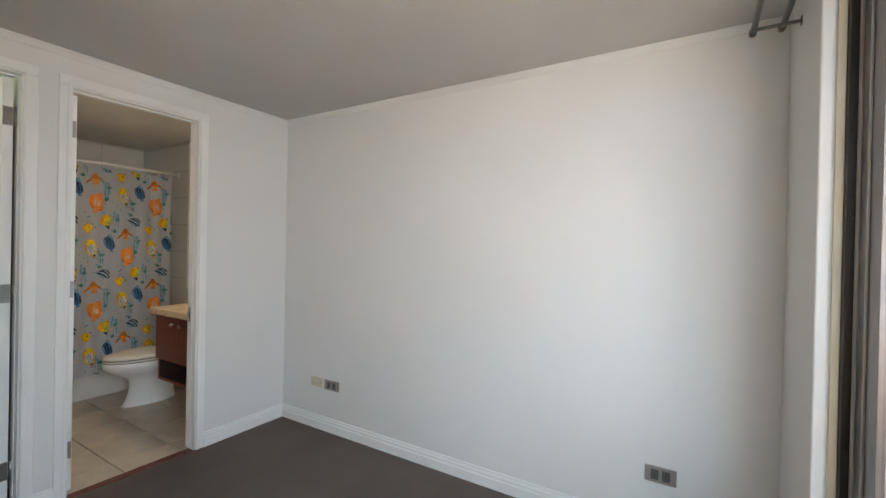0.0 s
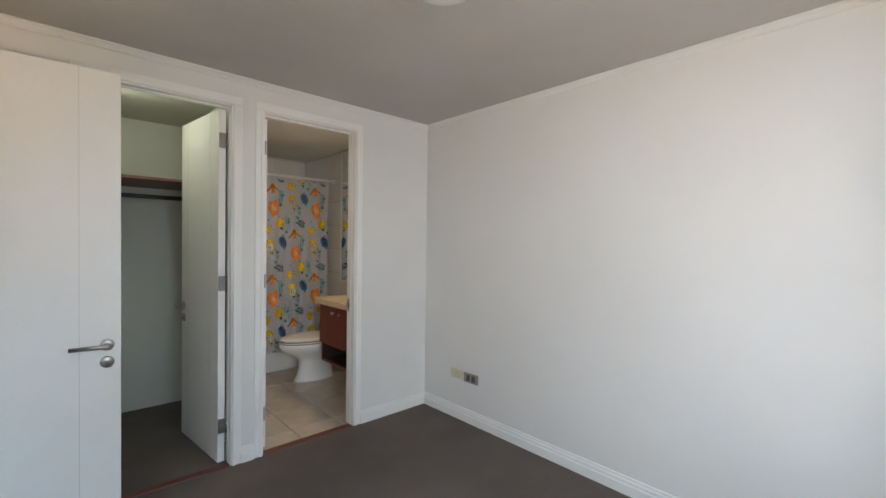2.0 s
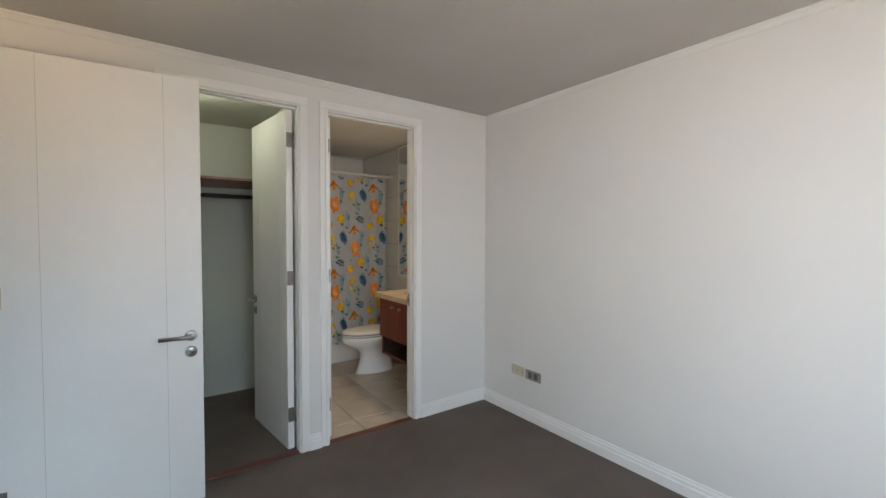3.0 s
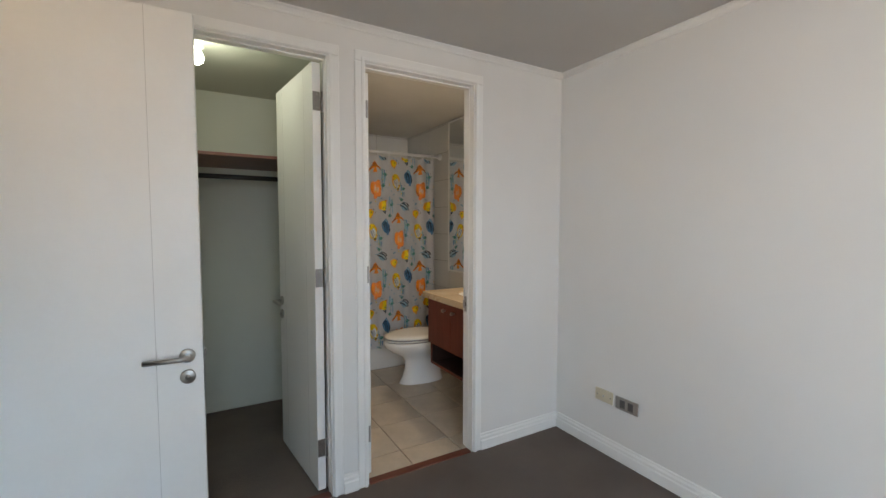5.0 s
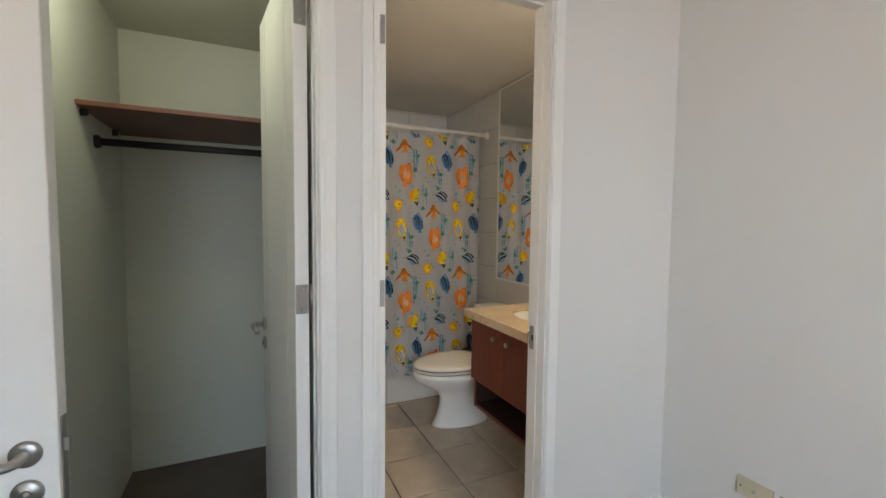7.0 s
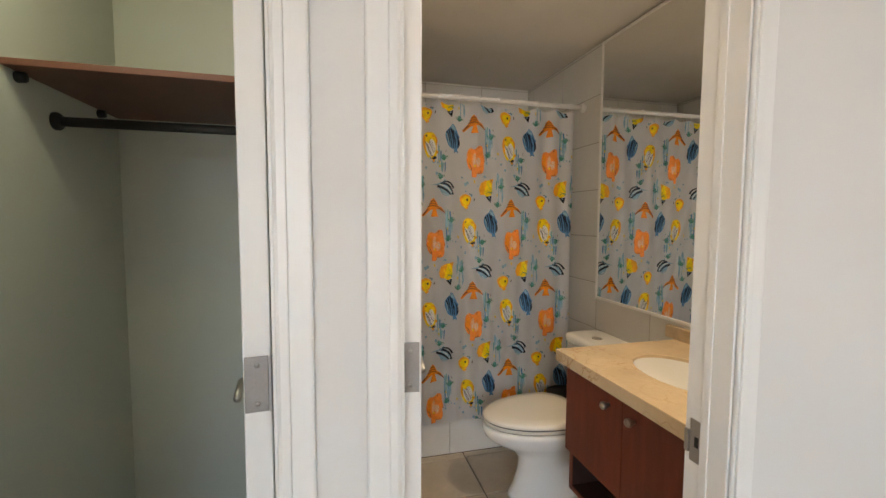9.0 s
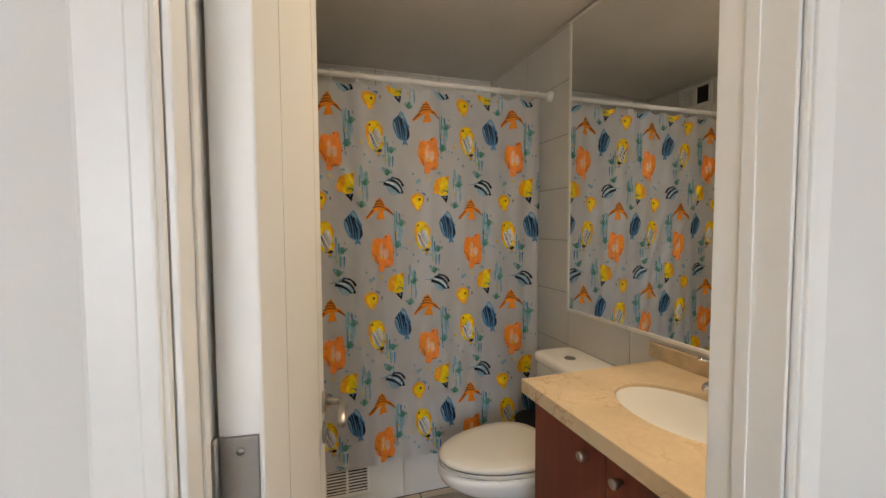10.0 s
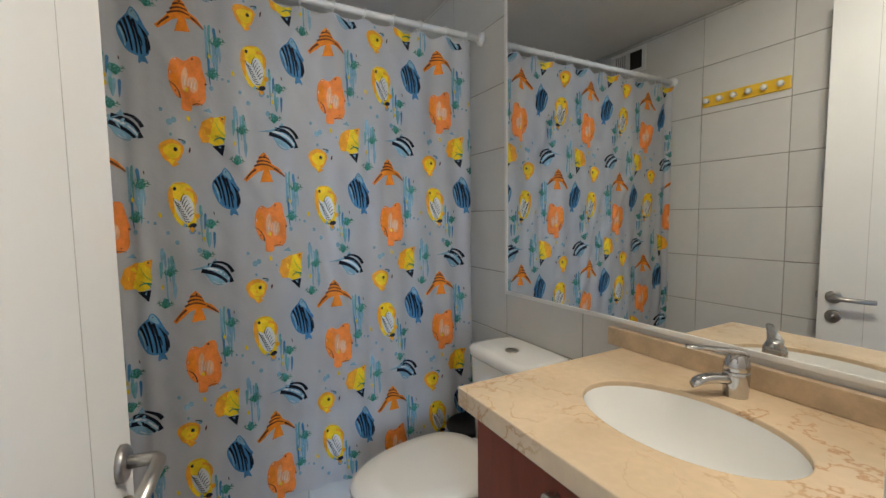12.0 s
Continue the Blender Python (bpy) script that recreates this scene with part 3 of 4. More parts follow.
box("body", -3.10, -2.72, -1.55, -0.563, 0.0, 1.99, m_hall_wood, hallcab, 0.004)
for y in (-1.548, -1.055):
    box("door", -2.72, -2.702, y, y + 0.490, 0.46, 1.975, m_hall_wood, hallcab, 0.003)
    box("drawer", -2.72, -2.702, y, y + 0.490, 0.06, 0.452, m_hall_wood, hallcab, 0.003)

# ---- closet ----
shelf = tagged(box("closet_shelf", CLOSET_W, -3.49, CLOSET_S, CLOSET_N, 1.696, 1.714, m_shelf, bevel=0.0015), "reddish brown wooden closet shelf over the rail", "shelf")
for x in (-3.55, -3.95):
    for y, s in ((CLOSET_S, 1), (CLOSET_N, -1)):
        tagged(turned("shelf_support", (x, y, 1.682), [(0.0, 0), (0.015, 0), (0.013, s * 0.02), (0.0, s * 0.02)], m_black, None, "y", 16), "small black shelf support on the closet wall", "bracket", group="shelf supports")
rail = empty("clothes_rail")
tagged(rail, "dark oval clothes rail under the closet shelf", "clothes rail")
loft("bar", [[(-3.70 + 0.008 * math.cos(a), y, 1.600 + 0.015 * math.sin(a)) for a in [2 * math.pi * i / 16 for i in range(16)]] for y in (CLOSET_S + 0.004, CLOSET_N - 0.004)], m_dark_metal, rail)
for y, s in ((CLOSET_S, 1), (CLOSET_N, -1)):
    turned("rail_socket", (-3.70, y, 1.600), [(0.0, 0), (0.027, 0), (0.027, s * 0.010), (0.021, s * 0.018), (0.0, s * 0.018)], m_black, rail, "y", 20)
for z in (0.705, 1.028, 1.353, 1.672):
    tagged(box("niche_shelf", NICHE_X, WEST_IN, NICHE_S, CLOSET_S - 0.01, z, z + 0.018, m_shelf, bevel=0.0015), "reddish brown wooden shelf in the closet niche", "shelf", group="niche shelves")
    tagged(turned("shelf_support", (NICHE_X, -0.06, z - 0.014), [(0.0, 0), (0.013, 0), (0.011, 0.02), (0.0, 0.02)], m_black, None, "x", 14), "small black shelf support on the closet wall", "bracket", group="shelf supports")
bulb = empty("closet_bulb")
tagged(bulb, "lit bare bulb in a white ceiling socket", "lamp")
BX, BY = BULB_X, BULB_Y
turned("socket", (BX, BY, CLOSET_CEIL), [(0.0, 0), (0.045, 0), (0.043, -0.012), (0.030, -0.018), (0.028, -0.058), (0.0, -0.058)], m_white_plastic, bulb)
glass = turned("bulb_glass", (BX, BY, CLOSET_CEIL - 0.056), [(0.014, 0), (0.018, -0.014), (0.028, -0.036), (0.031, -0.052), (0.026, -0.070), (0.014, -0.080), (0.0, -0.083)], m_bulb, bulb)
glass.visible_shadow = False

# ---- bathroom: tub, curtain ----
tub = empty("bathtub")
tagged(tub, "white built-in bathtub with a tiled front", "bathtub")
TX, TZ = -4.335, 0.470
bm = bmesh.new()
RIM = [(BATH_W + 0.001, TX, BATH_S + 0.002, NORTH - 0.012, TZ), (BATH_W + 0.05, TX - 0.06, BATH_S + 0.07, NORTH - 0.08, TZ), (BATH_W + 0.07, TX - 0.08, BATH_S + 0.10, NORTH - 0.11, TZ - 0.03), (BATH_W + 0.12, TX - 0.12, BATH_S + 0.18, NORTH - 0.22, 0.10)]
prev = None
for a, b, c, d, z in [(BATH_W + 0.001, TX, BATH_S + 0.002, NORTH - 0.012, TZ - 0.035)] + RIM:
    q = [bm.verts.new(p) for p in ((a, c, z), (b, c, z), (b, d, z), (a, d, z))]
    if prev:
        for i in range(4):
            bm.faces.new((prev[i], prev[(i + 1) % 4], q[(i + 1) % 4], q[i]))
    prev = q
bm.faces.new(prev)
o = new("basin", mesh_from(bm, "basin", m_tub))
o.parent = tub
mod = o.modifiers.new("soft", "BEVEL")
mod.width, mod.segments = 0.012, 3
box("front", TX - 0.04, TX - 0.008, BATH_S + 0.002, NORTH - 0.012, 0.0, TZ - 0.03, m_grout, tub)
ys = [BATH_S + 0.003, 1.05, 1.452, 1.854, NORTH - 0.013]
for a, b in zip(ys, ys[1:]):
    for za, zb in ((0.002, 0.215), (0.218, TZ - 0.034)):
        box("tile", TX - 0.009, TX - 0.001, a + 0.001, b - 0.001, za, zb, m_tile, tub, 0.0012)
grille = empty("tub_grille")
tagged(grille, "white plastic vent grille in the tub front", "vent")
boxes("rim", [(TX - 0.001, TX + 0.006, 1.085, 1.290, 0.060, 0.072), (TX - 0.001, TX + 0.006, 1.085, 1.290, 0.188, 0.200), (TX - 0.001, TX + 0.006, 1.085, 1.097, 0.072, 0.188), (TX - 0.001, TX + 0.006, 1.278, 1.290, 0.072, 0.188), (TX - 0.001, TX + 0.006, 1.182, 1.193, 0.072, 0.188)], m_white_plastic, grille, 0.0015)
box("cavity", TX - 0.0012, TX + 0.0005, 1.097, 1.278, 0.072, 0.188, m_black, grille)
for i in range(8):
    z = 0.079 + i * 0.0142
    boxes("louvre", [(TX + 0.0003, TX + 0.004, 1.097, 1.182, z, z + 0.0055), (TX + 0.0003, TX + 0.004, 1.193, 1.278, z, z + 0.0055)], m_white_plastic, grille)

rod = empty("shower_rod")
tagged(rod, "white shower curtain rod between the tiled walls", "shower rod")
RZ = 1.945
tube("bar", [(ROD_X, BATH_S + 0.012, RZ), (ROD_X, 1.5, RZ), (ROD_X, NORTH - 0.014, RZ)], 0.0125, m_white_plastic, rod)
for y, s in ((BATH_S + 0.004, 1), (NORTH - 0.009, -1)):
    turned("flange", (ROD_X, y, RZ), [(0.0, 0), (0.027, 0), (0.027, s * 0.010), (0.018, s * 0.022), (0.0, s * 0.022)], m_white_plastic, rod, "y", 20)

CY0, CY1, CZ0, CZ1 = 0.925, 2.150, 0.200, 1.918
HOOKS = 11


def drape(y, z, lift=0.0):
    """The curtain's surface: shallow folds below each ring, gathers at the ends, pushed out by the tub's rim."""
    u = (y - CY0) / (CY1 - CY0)
    v = (CZ1 - z) / (CZ1 - CZ0)
    f = 0.006 * math.sin(2 * math.pi * (u * 3.3 + 0.10 * v) + 0.6) + 0.004 * math.sin(2 * math.pi * (u * 7.4 - 0.35 * v) + 2.0)
    f += 0.004 * math.sin(2 * math.pi * (u * 15 + 0.5 * v)) * (0.4 + 0.6 * v)
    top = math.exp(-v * 14)
    f += top * 0.010 * math.cos(2 * math.pi * u * HOOKS)
    # one long slanting crease from the gathered end, and a bunch of tighter folds at the far end
    d = (u - 0.02) - 0.85 * v
    f += 0.020 * math.exp(-(d / 0.020) ** 2) * math.exp(-v * 1.4)
    f += 0.007 * math.exp(-((u - 0.30 - 0.42 * v) / 0.014) ** 2) * v * (1 - v) * 4
    p = Vector((y * 7.0, z * 2.6, 0.3))
    f += 0.009 * noise.noise(p) + 0.0035 * noise.noise(Vector((y * 24 + z * 9, z * 13, 4.0)))
    e = max(0.0, (u - 0.80) / 0.20)
    f += 0.018 * e * math.sin(2 * math.pi * (u * 12.5)) + 0.012 * e
    e2 = max(0.0, (0.10 - u) / 0.10)
    f += 0.014 * e2 * math.sin(2 * math.pi * u * 20)
    x = ROD_X + 0.004 + f * (0.55 + 0.45 * v) - 0.012 * v
    keep = TX + 0.012
    x = max(x, keep) if z < 0.50 else x
    sag = top * 0.010 * (1 - math.cos(2 * math.pi * u * HOOKS)) * 0.6
    return Vector((x + lift, y, z - sag))


cur = empty("shower_curtain")
tagged(cur, "white vinyl shower curtain printed with orange, yellow and blue fish", "shower curtain")
bm = bmesh.new()
NU, NV = 190, 120
grid = [[bm.verts.new(drape(CY0 + (CY1 - CY0) * i / NU, CZ1 - (CZ1 - CZ0) * j / NV)) for i in range(NU + 1)] for j in range(NV + 1)]
for j in range(NV):
    for i in range(NU):
        bm.faces.new((grid[j][i], grid[j][i + 1], grid[j + 1][i + 1], grid[j + 1][i]))
o = new("sheet", mesh_from(bm, "sheet", m_vinyl, smooth=True))
o.parent = cur
for k in range(HOOKS + 1):
    y = CY0 + (CY1 - CY0) * k / HOOKS
    y = min(max(y, CY0 + 0.012), CY1 - 0.012)
    pts = [(ROD_X + 0.019 * math.sin(a), y + 0.004 * math.sin(2 * a), RZ - 0.008 + 0.024 * math.cos(a)) for a in [2 * math.pi * i / 18 for i in range(19)]]
    tube("ring", pts, 0.0022, m_white_plastic, cur, 6)


# Printed motifs: flat shapes, each a few layers of ink, laid on the draped sheet.
def blob(cx, cz, rx, rz, turn=0.0, n=22, wob=0.0, ph=0.0, pinch=0.0):
    out = []
    for i in range(n):
        a = 2 * math.pi * i / n
        r = 1 + wob * math.sin(3 * a + ph) + wob * 0.6 * math.sin(5 * a + 2 * ph)
        x, z = rx * r * math.cos(a), rz * r * math.sin(a) * (1 - pinch * math.cos(a))
        c, s = math.cos(turn), math.sin(turn)
        out.append((cx + x * c - z * s, cz + x * s + z * c))
    return out


def stroke(pts, w0, w1=None):
    """A brush stroke along points, w0 wide at its start and w1 at its end."""
    w1 = w0 if w1 is None else w1
    left, right = [], []
    for i, (x, z) in enumerate(pts):
        a, b = pts[max(i - 1, 0)], pts[min(i + 1, len(pts) - 1)]
        dx, dz = b[0] - a[0], b[1] - a[1]
        n = math.hypot(dx, dz) or 1
        w = (w0 + (w1 - w0) * i / (len(pts) - 1)) / 2
        left.append((x - dz / n * w, z + dx / n * w))
        right.append((x + dz / n * w, z - dx / n * w))
    return left + right[::-1]


def arc(x0, z0, x1, z1, bow, n=7):
    dx, dz = x1 - x0, z1 - z0
    return [(x0 + dx * t - dz * bow * 4 * t * (1 - t), z0 + dz * t + dx * bow * 4 * t * (1 - t)) for t in [i / (n - 1) for i in range(n)]]


def soft(pts, rounds=2):
    """Corners of a closed outline cut off, so that it reads as drawn by brush."""
    for _ in range(rounds):
        out = []
        for (a, b), (c, d) in zip(pts, pts[1:] + pts[:1]):
            out += [(0.75 * a + 0.25 * c, 0.75 * b + 0.25 * d), (0.25 * a + 0.75 * c, 0.25 * b + 0.75 * d)]
        pts = out
    return pts


def disc_fish():
    body = [(-0.056, 0.056), (-0.034, 0.076), (-0.014, 0.064), (0.000, 0.066), (0.020, 0.086), (0.050, 0.084), (0.052, 0.044), (0.068, 0.000), (0.050, -0.012), (0.064, -0.036), (0.052, -0.072), (0.010, -0.076),
            (0.006, -0.060), (0.014, -0.094), (-0.030, -0.092), (-0.014, -0.058), (-0.042, -0.050), (-0.064, 0.000)]
    s = [("orange", soft(body)), ("deep", soft([(-0.052, 0.040), (-0.034, 0.062), (-0.024, 0.020), (-0.034, -0.036), (-0.052, -0.010)]))]
    s += [("peach", soft([(-0.014, 0.038), (0.000, 0.050), (0.004, 0.010), (-0.004, -0.034), (-0.018, -0.030), (-0.020, 0.010)])), ("peach", soft([(0.010, 0.020), (0.034, 0.014), (0.036, -0.026), (0.012, -0.040), (0.004, -0.010)]))]
    s += [("black", stroke(arc(-0.061, -0.004, -0.026, -0.054, 0.16), 0.0016, 0.0048)), ("black", stroke(arc(0.012, -0.074, 0.048, -0.073, 0.14), 0.0035, 0.0015)), ("black", blob(0.062, -0.001, 0.004, 0.003)),
          ("rust", blob(0.020, 0.074, 0.0038, 0.0038)), ("black", blob(0.019, 0.074, 0.002, 0.002)), ("black", blob(-0.040, -0.032, 0.0022, 0.0022)), ("black", blob(0.036, -0.060, 0.002, 0.002))]
    s += [("white", stroke(arc(-0.008 + i * 0.010, -0.014 - 0.003 * i, -0.002 + i * 0.011, 0.022 - 0.004 * i, 0.05), 0.0028, 0.0008)) for i in range(4)]
    s += [("yellow", blob(-0.004, -0.028, 0.006, 0.007, 0.2, 12, 0.1)), ("white", blob(-0.054, 0.022, 0.0016, 0.004)), ("white", blob(-0.036, 0.066, 0.004, 0.0014))]
    return s


def wing_fish():
    s = [("deep", [(0.000, 0.046), (-0.016, 0.032), (-0.026, 0.004), (-0.068, -0.046), (-0.060, -0.054), (-0.020, -0.020), (0.004, -0.012), (0.030, -0.014), (0.072, -0.038), (0.046, -0.004), (0.026, 0.006), (0.014, 0.030)]),
         ("deep", [(-0.002, -0.010), (0.014, -0.010), (0.026, -0.052), (-0.016, -0.054)])]
    for k in range(3):
        s.append(("rust", stroke(arc(-0.017 - 0.008 * k, 0.026 - 0.014 * k, 0.016 + 0.006 * k, 0.022 - 0.013 * k, 0.14), 0.0066, 0.0036)))
    s += [("rust", stroke(arc(-0.028, -0.012, -0.060, -0.046, -0.05), 0.0075, 0.004)), ("rust", stroke(arc(0.030, -0.006, 0.064, -0.034, 0.05), 0.0065, 0.0035)), ("black", blob(0.002, 0.034, 0.003, 0.003))]
    return s


def stripe_blue_fish():
    body = [(-0.004, 0.084), (0.018, 0.060), (0.027, 0.032), (0.050, 0.004), (0.036, 0.000), (0.046, -0.030), (0.040, -0.056), (0.016, -0.060), (-0.008, -0.056), (-0.030, -0.040), (-0.050, 0.006), (-0.050, 0.032), (-0.028, 0.054), (-0.016, 0.062)]
    s = [("blue", soft(body)), ("blue", soft([(0.010, -0.052), (0.006, -0.084), (0.022, -0.072), (0.040, -0.084), (0.026, -0.052)], 1)), ("sky", soft([(-0.014, 0.060), (-0.003, 0.080), (0.014, 0.056), (0.020, 0.036), (0.002, 0.048)])),
         ("sky", stroke(arc(-0.042, 0.026, -0.026, -0.034, 0.05), 0.008, 0.004))]
    for k, (x, top, low) in enumerate(((-0.040, 0.038, -0.022), (-0.027, 0.050, -0.046), (-0.014, 0.054, -0.052), (-0.001, 0.046, -0.054))):
        s.append(("navy", stroke(arc(x, top, x + 0.020, low, 0.05 - 0.02 * (k % 2), 9), 0.0095, 0.0048)))
    s += [("navy", stroke(arc(0.016, 0.030, 0.036, -0.050, 0.10, 9), 0.0036, 0.0075)), ("navy", stroke(arc(0.026, 0.016, 0.043, -0.040, 0.12, 9), 0.0030, 0.0060)), ("navy", stroke(arc(0.014, 0.002, 0.022, -0.030, 0.08), 0.0050, 0.0030)), ("black", blob(0.000, 0.066, 0.0022, 0.0022))]
    return s


def butterfly_fish():
    body = [(-0.028, 0.076), (0.012, 0.078), (0.036, 0.060), (0.046, 0.024), (0.042, -0.012), (0.046, -0.040), (0.036, -0.070), (0.012, -0.070), (-0.014, -0.060), (-0.034, -0.030), (-0.047, 0.008), (-0.046, 0.050)]
    s = [("yellow", soft(body)), ("gold", stroke(arc(-0.036, 0.060, -0.030, -0.026, -0.12, 9), 0.011, 0.004)), ("gold", stroke(arc(0.012, 0.056, 0.042, 0.004, 0.32, 9), 0.010, 0.004)), ("gold", stroke(arc(-0.024, 0.073, 0.012, 0.075, -0.04), 0.004, 0.003)),
         ("white", soft([(-0.030, 0.030), (-0.008, 0.012), (0.002, 0.038), (0.022, 0.036), (0.040, 0.000), (0.034, -0.036), (0.018, -0.056), (-0.004, -0.050), (-0.026, -0.014)])),
         ("gold", soft([(0.040, -0.022), (0.060, -0.026), (0.050, -0.042), (0.038, -0.036)], 1)), ("gold", soft([(0.014, -0.066), (0.040, -0.068), (0.026, -0.090)], 1)), ("black", blob(0.030, -0.062, 0.014, 0.008, 0.15, 14)), ("black", stroke(arc(0.006, -0.062, 0.026, -0.064, -0.1), 0.002, 0.006)),
         ("black", blob(-0.024, 0.056, 0.0055, 0.006))]
    for k in range(8):
        px_, pz_ = -0.010 + 0.0044 * k, 0.010 - 0.0080 * k
        s.append(("black", stroke(arc(-0.030 + 0.0042 * k, 0.026 - 0.0098 * k, px_, pz_ - 0.004, -0.14, 6), 0.0016, 0.0036)))
        if k < 7:
            s.append(("black", stroke(arc(px_ + 0.004, pz_ + 0.004, px_ + 0.018 + 0.0008 * k, pz_ + 0.032 - 0.0026 * k, 0.10, 6), 0.0036, 0.0014)))
    return s


def small_fish():
    return [("gold", blob(0, 0, 0.036, 0.035, 0.2, 22, 0.05, 0.5)), ("yellow", blob(0.003, -0.001, 0.026, 0.023, 0.2, 18, 0.06)), ("black", blob(0.012, 0.004, 0.006, 0.0065)),
            ("gold", [(-0.016, -0.028), (0.008, -0.030), (0.022, -0.040), (0.002, -0.050)]), ("yellow", [(-0.012, -0.026), (0.010, -0.028), (0.000, -0.044)]), ("black", stroke(arc(0.022, 0.034, 0.042, 0.026, 0.15), 0.004, 0.002)), ("rust", blob(0.054, 0.004, 0.003, 0.009, -0.2, 8))]


def angel_fish():
    return [("yellow", [(-0.030, -0.008), (-0.022, 0.022), (0.004, 0.042), (0.040, 0.048), (0.034, 0.020), (0.038, -0.010), (0.030, -0.038), (0.004, -0.046), (-0.020, -0.034)]),
            ("gold", [(-0.048, -0.010), (-0.036, 0.026), (-0.006, 0.042), (0.004, 0.042), (-0.022, 0.016), (-0.028, -0.012), (-0.018, -0.038), (-0.038, -0.036)]),
            ("gold", [(0.018, 0.046), (0.042, 0.050), (0.036, 0.020), (0.024, 0.032)]), ("lime", stroke(arc(0.008, 0.026, 0.036, -0.014, -0.08), 0.002, 0.006)), ("green", stroke(arc(0.000, -0.030, 0.036, -0.026, 0.2), 0.003, 0.006)), ("green", stroke(arc(0.004, -0.014, 0.034, -0.034, 0.1), 0.0016, 0.003)),
            ("black", blob(0.030, 0.040, 0.003, 0.003)), ("navy", [(-0.006, -0.046), (0.034, -0.042), (0.028, -0.060), (0.026, -0.078), (0.018, -0.060)]), ("sky", [(0.010, -0.048), (0.022, -0.047), (0.020, -0.058)]), ("sky", [(-0.030, 0.058), (0.000, 0.054), (-0.010, 0.070)])]


def zebra_fish():
    s = [("sky", [(-0.040, 0.014), (-0.010, 0.032), (0.030, 0.010), (0.046, -0.030), (0.010, -0.036), (-0.020, -0.018)]),
         ("white", stroke(arc(-0.030, 0.018, 0.036, -0.024, 0.13), 0.006, 0.004)),
         ("sky", [(-0.076, 0.014), (-0.040, 0.022), (-0.010, 0.034), (0.000, 0.048), (0.008, 0.032), (-0.020, 0.020), (-0.044, 0.014)])]
    s += [("navy", stroke(arc(-0.022, 0.026, 0.040, -0.014, 0.16), 0.013, 0.008)), ("navy", stroke(arc(-0.040, 0.010, 0.030, -0.032, 0.10), 0.014, 0.008)), ("navy", stroke(arc(-0.008, 0.034, 0.048, 0.000, 0.2), 0.006, 0.011)),
          ("sky", stroke(arc(-0.018, -0.016, 0.020, -0.038, -0.2), 0.006, 0.003)), ("navy", [(0.040, -0.006), (0.050, -0.030), (0.036, -0.034)])]
    return s


def weed(seed):
    """Pale upright brush strokes with a few small branching corals."""
    r = random.Random(seed)
    s = []
    for k in range(9):
        x, z, w = r.uniform(-0.024, 0.024), r.uniform(-0.05, 0.06), r.uniform(0.006, 0.012)
        n = r.randint(3, 5)
        s.append((r.choice(("sky", "sky", "teal", "sky", "blue")), soft(stroke([(x + r.uniform(-0.003, 0.003), z + 0.04 - 0.026 * i) for i in range(n)], w, w * 0.4), 1)))
    for bx, bz in ((-0.008, -0.086), (0.012, 0.012))[:2]:
        s.append(("teal", blob(bx, bz + 0.014, 0.012, 0.016, 0.1, 14, 0.12, seed)))
        for k in range(4):
            a = math.pi / 2 + (k - 1.5) * 0.55 + r.uniform(-0.1, 0.1)
            l = r.uniform(0.022, 0.034)
            ex, ez = bx + l * math.cos(a), bz + l * math.sin(a)
            s.append(("green", stroke(arc(bx, bz, ex, ez, 0.10, 5), 0.0034, 0.0020)))
            for f in (0.45, 0.75):
                mx, mz = bx + (ex - bx) * f, bz + (ez - bz) * f
                for g in (-0.8, 0.8):
                    s.append(("green", stroke([(mx, mz), (mx + 0.010 * math.cos(a + g), mz + 0.010 * math.sin(a + g))], 0.0024, 0.0016)))
    s += [("rust", blob(0.022, 0.060, 0.0018, 0.006, 0.1, 8)), ("yellow", blob(-0.014, -0.02, 0.004, 0.008, 0.1, 10))]
    return s


def bubbles(seed):
    r = random.Random(seed)
    return [("sky", blob(r.uniform(-0.05, 0.05), r.uniform(-0.06, 0.06), q, q * 1.1, 0, 10)) for q in (0.0095, 0.0085, 0.007, 0.006, 0.005, 0.004)] + [("yellow", blob(0.03, 0.02, 0.005, 0.009, 0.3, 8))]


def clip(poly, axis, limit, keep_less):
    out = []
    for p, q in zip(poly, poly[1:] + poly[:1]):
        pi, qi = (p[axis] < limit) == keep_less, (q[axis] < limit) == keep_less
        if pi:
            out.append(p)
        if pi != qi:
            t = (limit - p[axis]) / (q[axis] - p[axis])
            out.append(tuple(a + (b - a) * t for a, b in zip(p, q)))
    return out


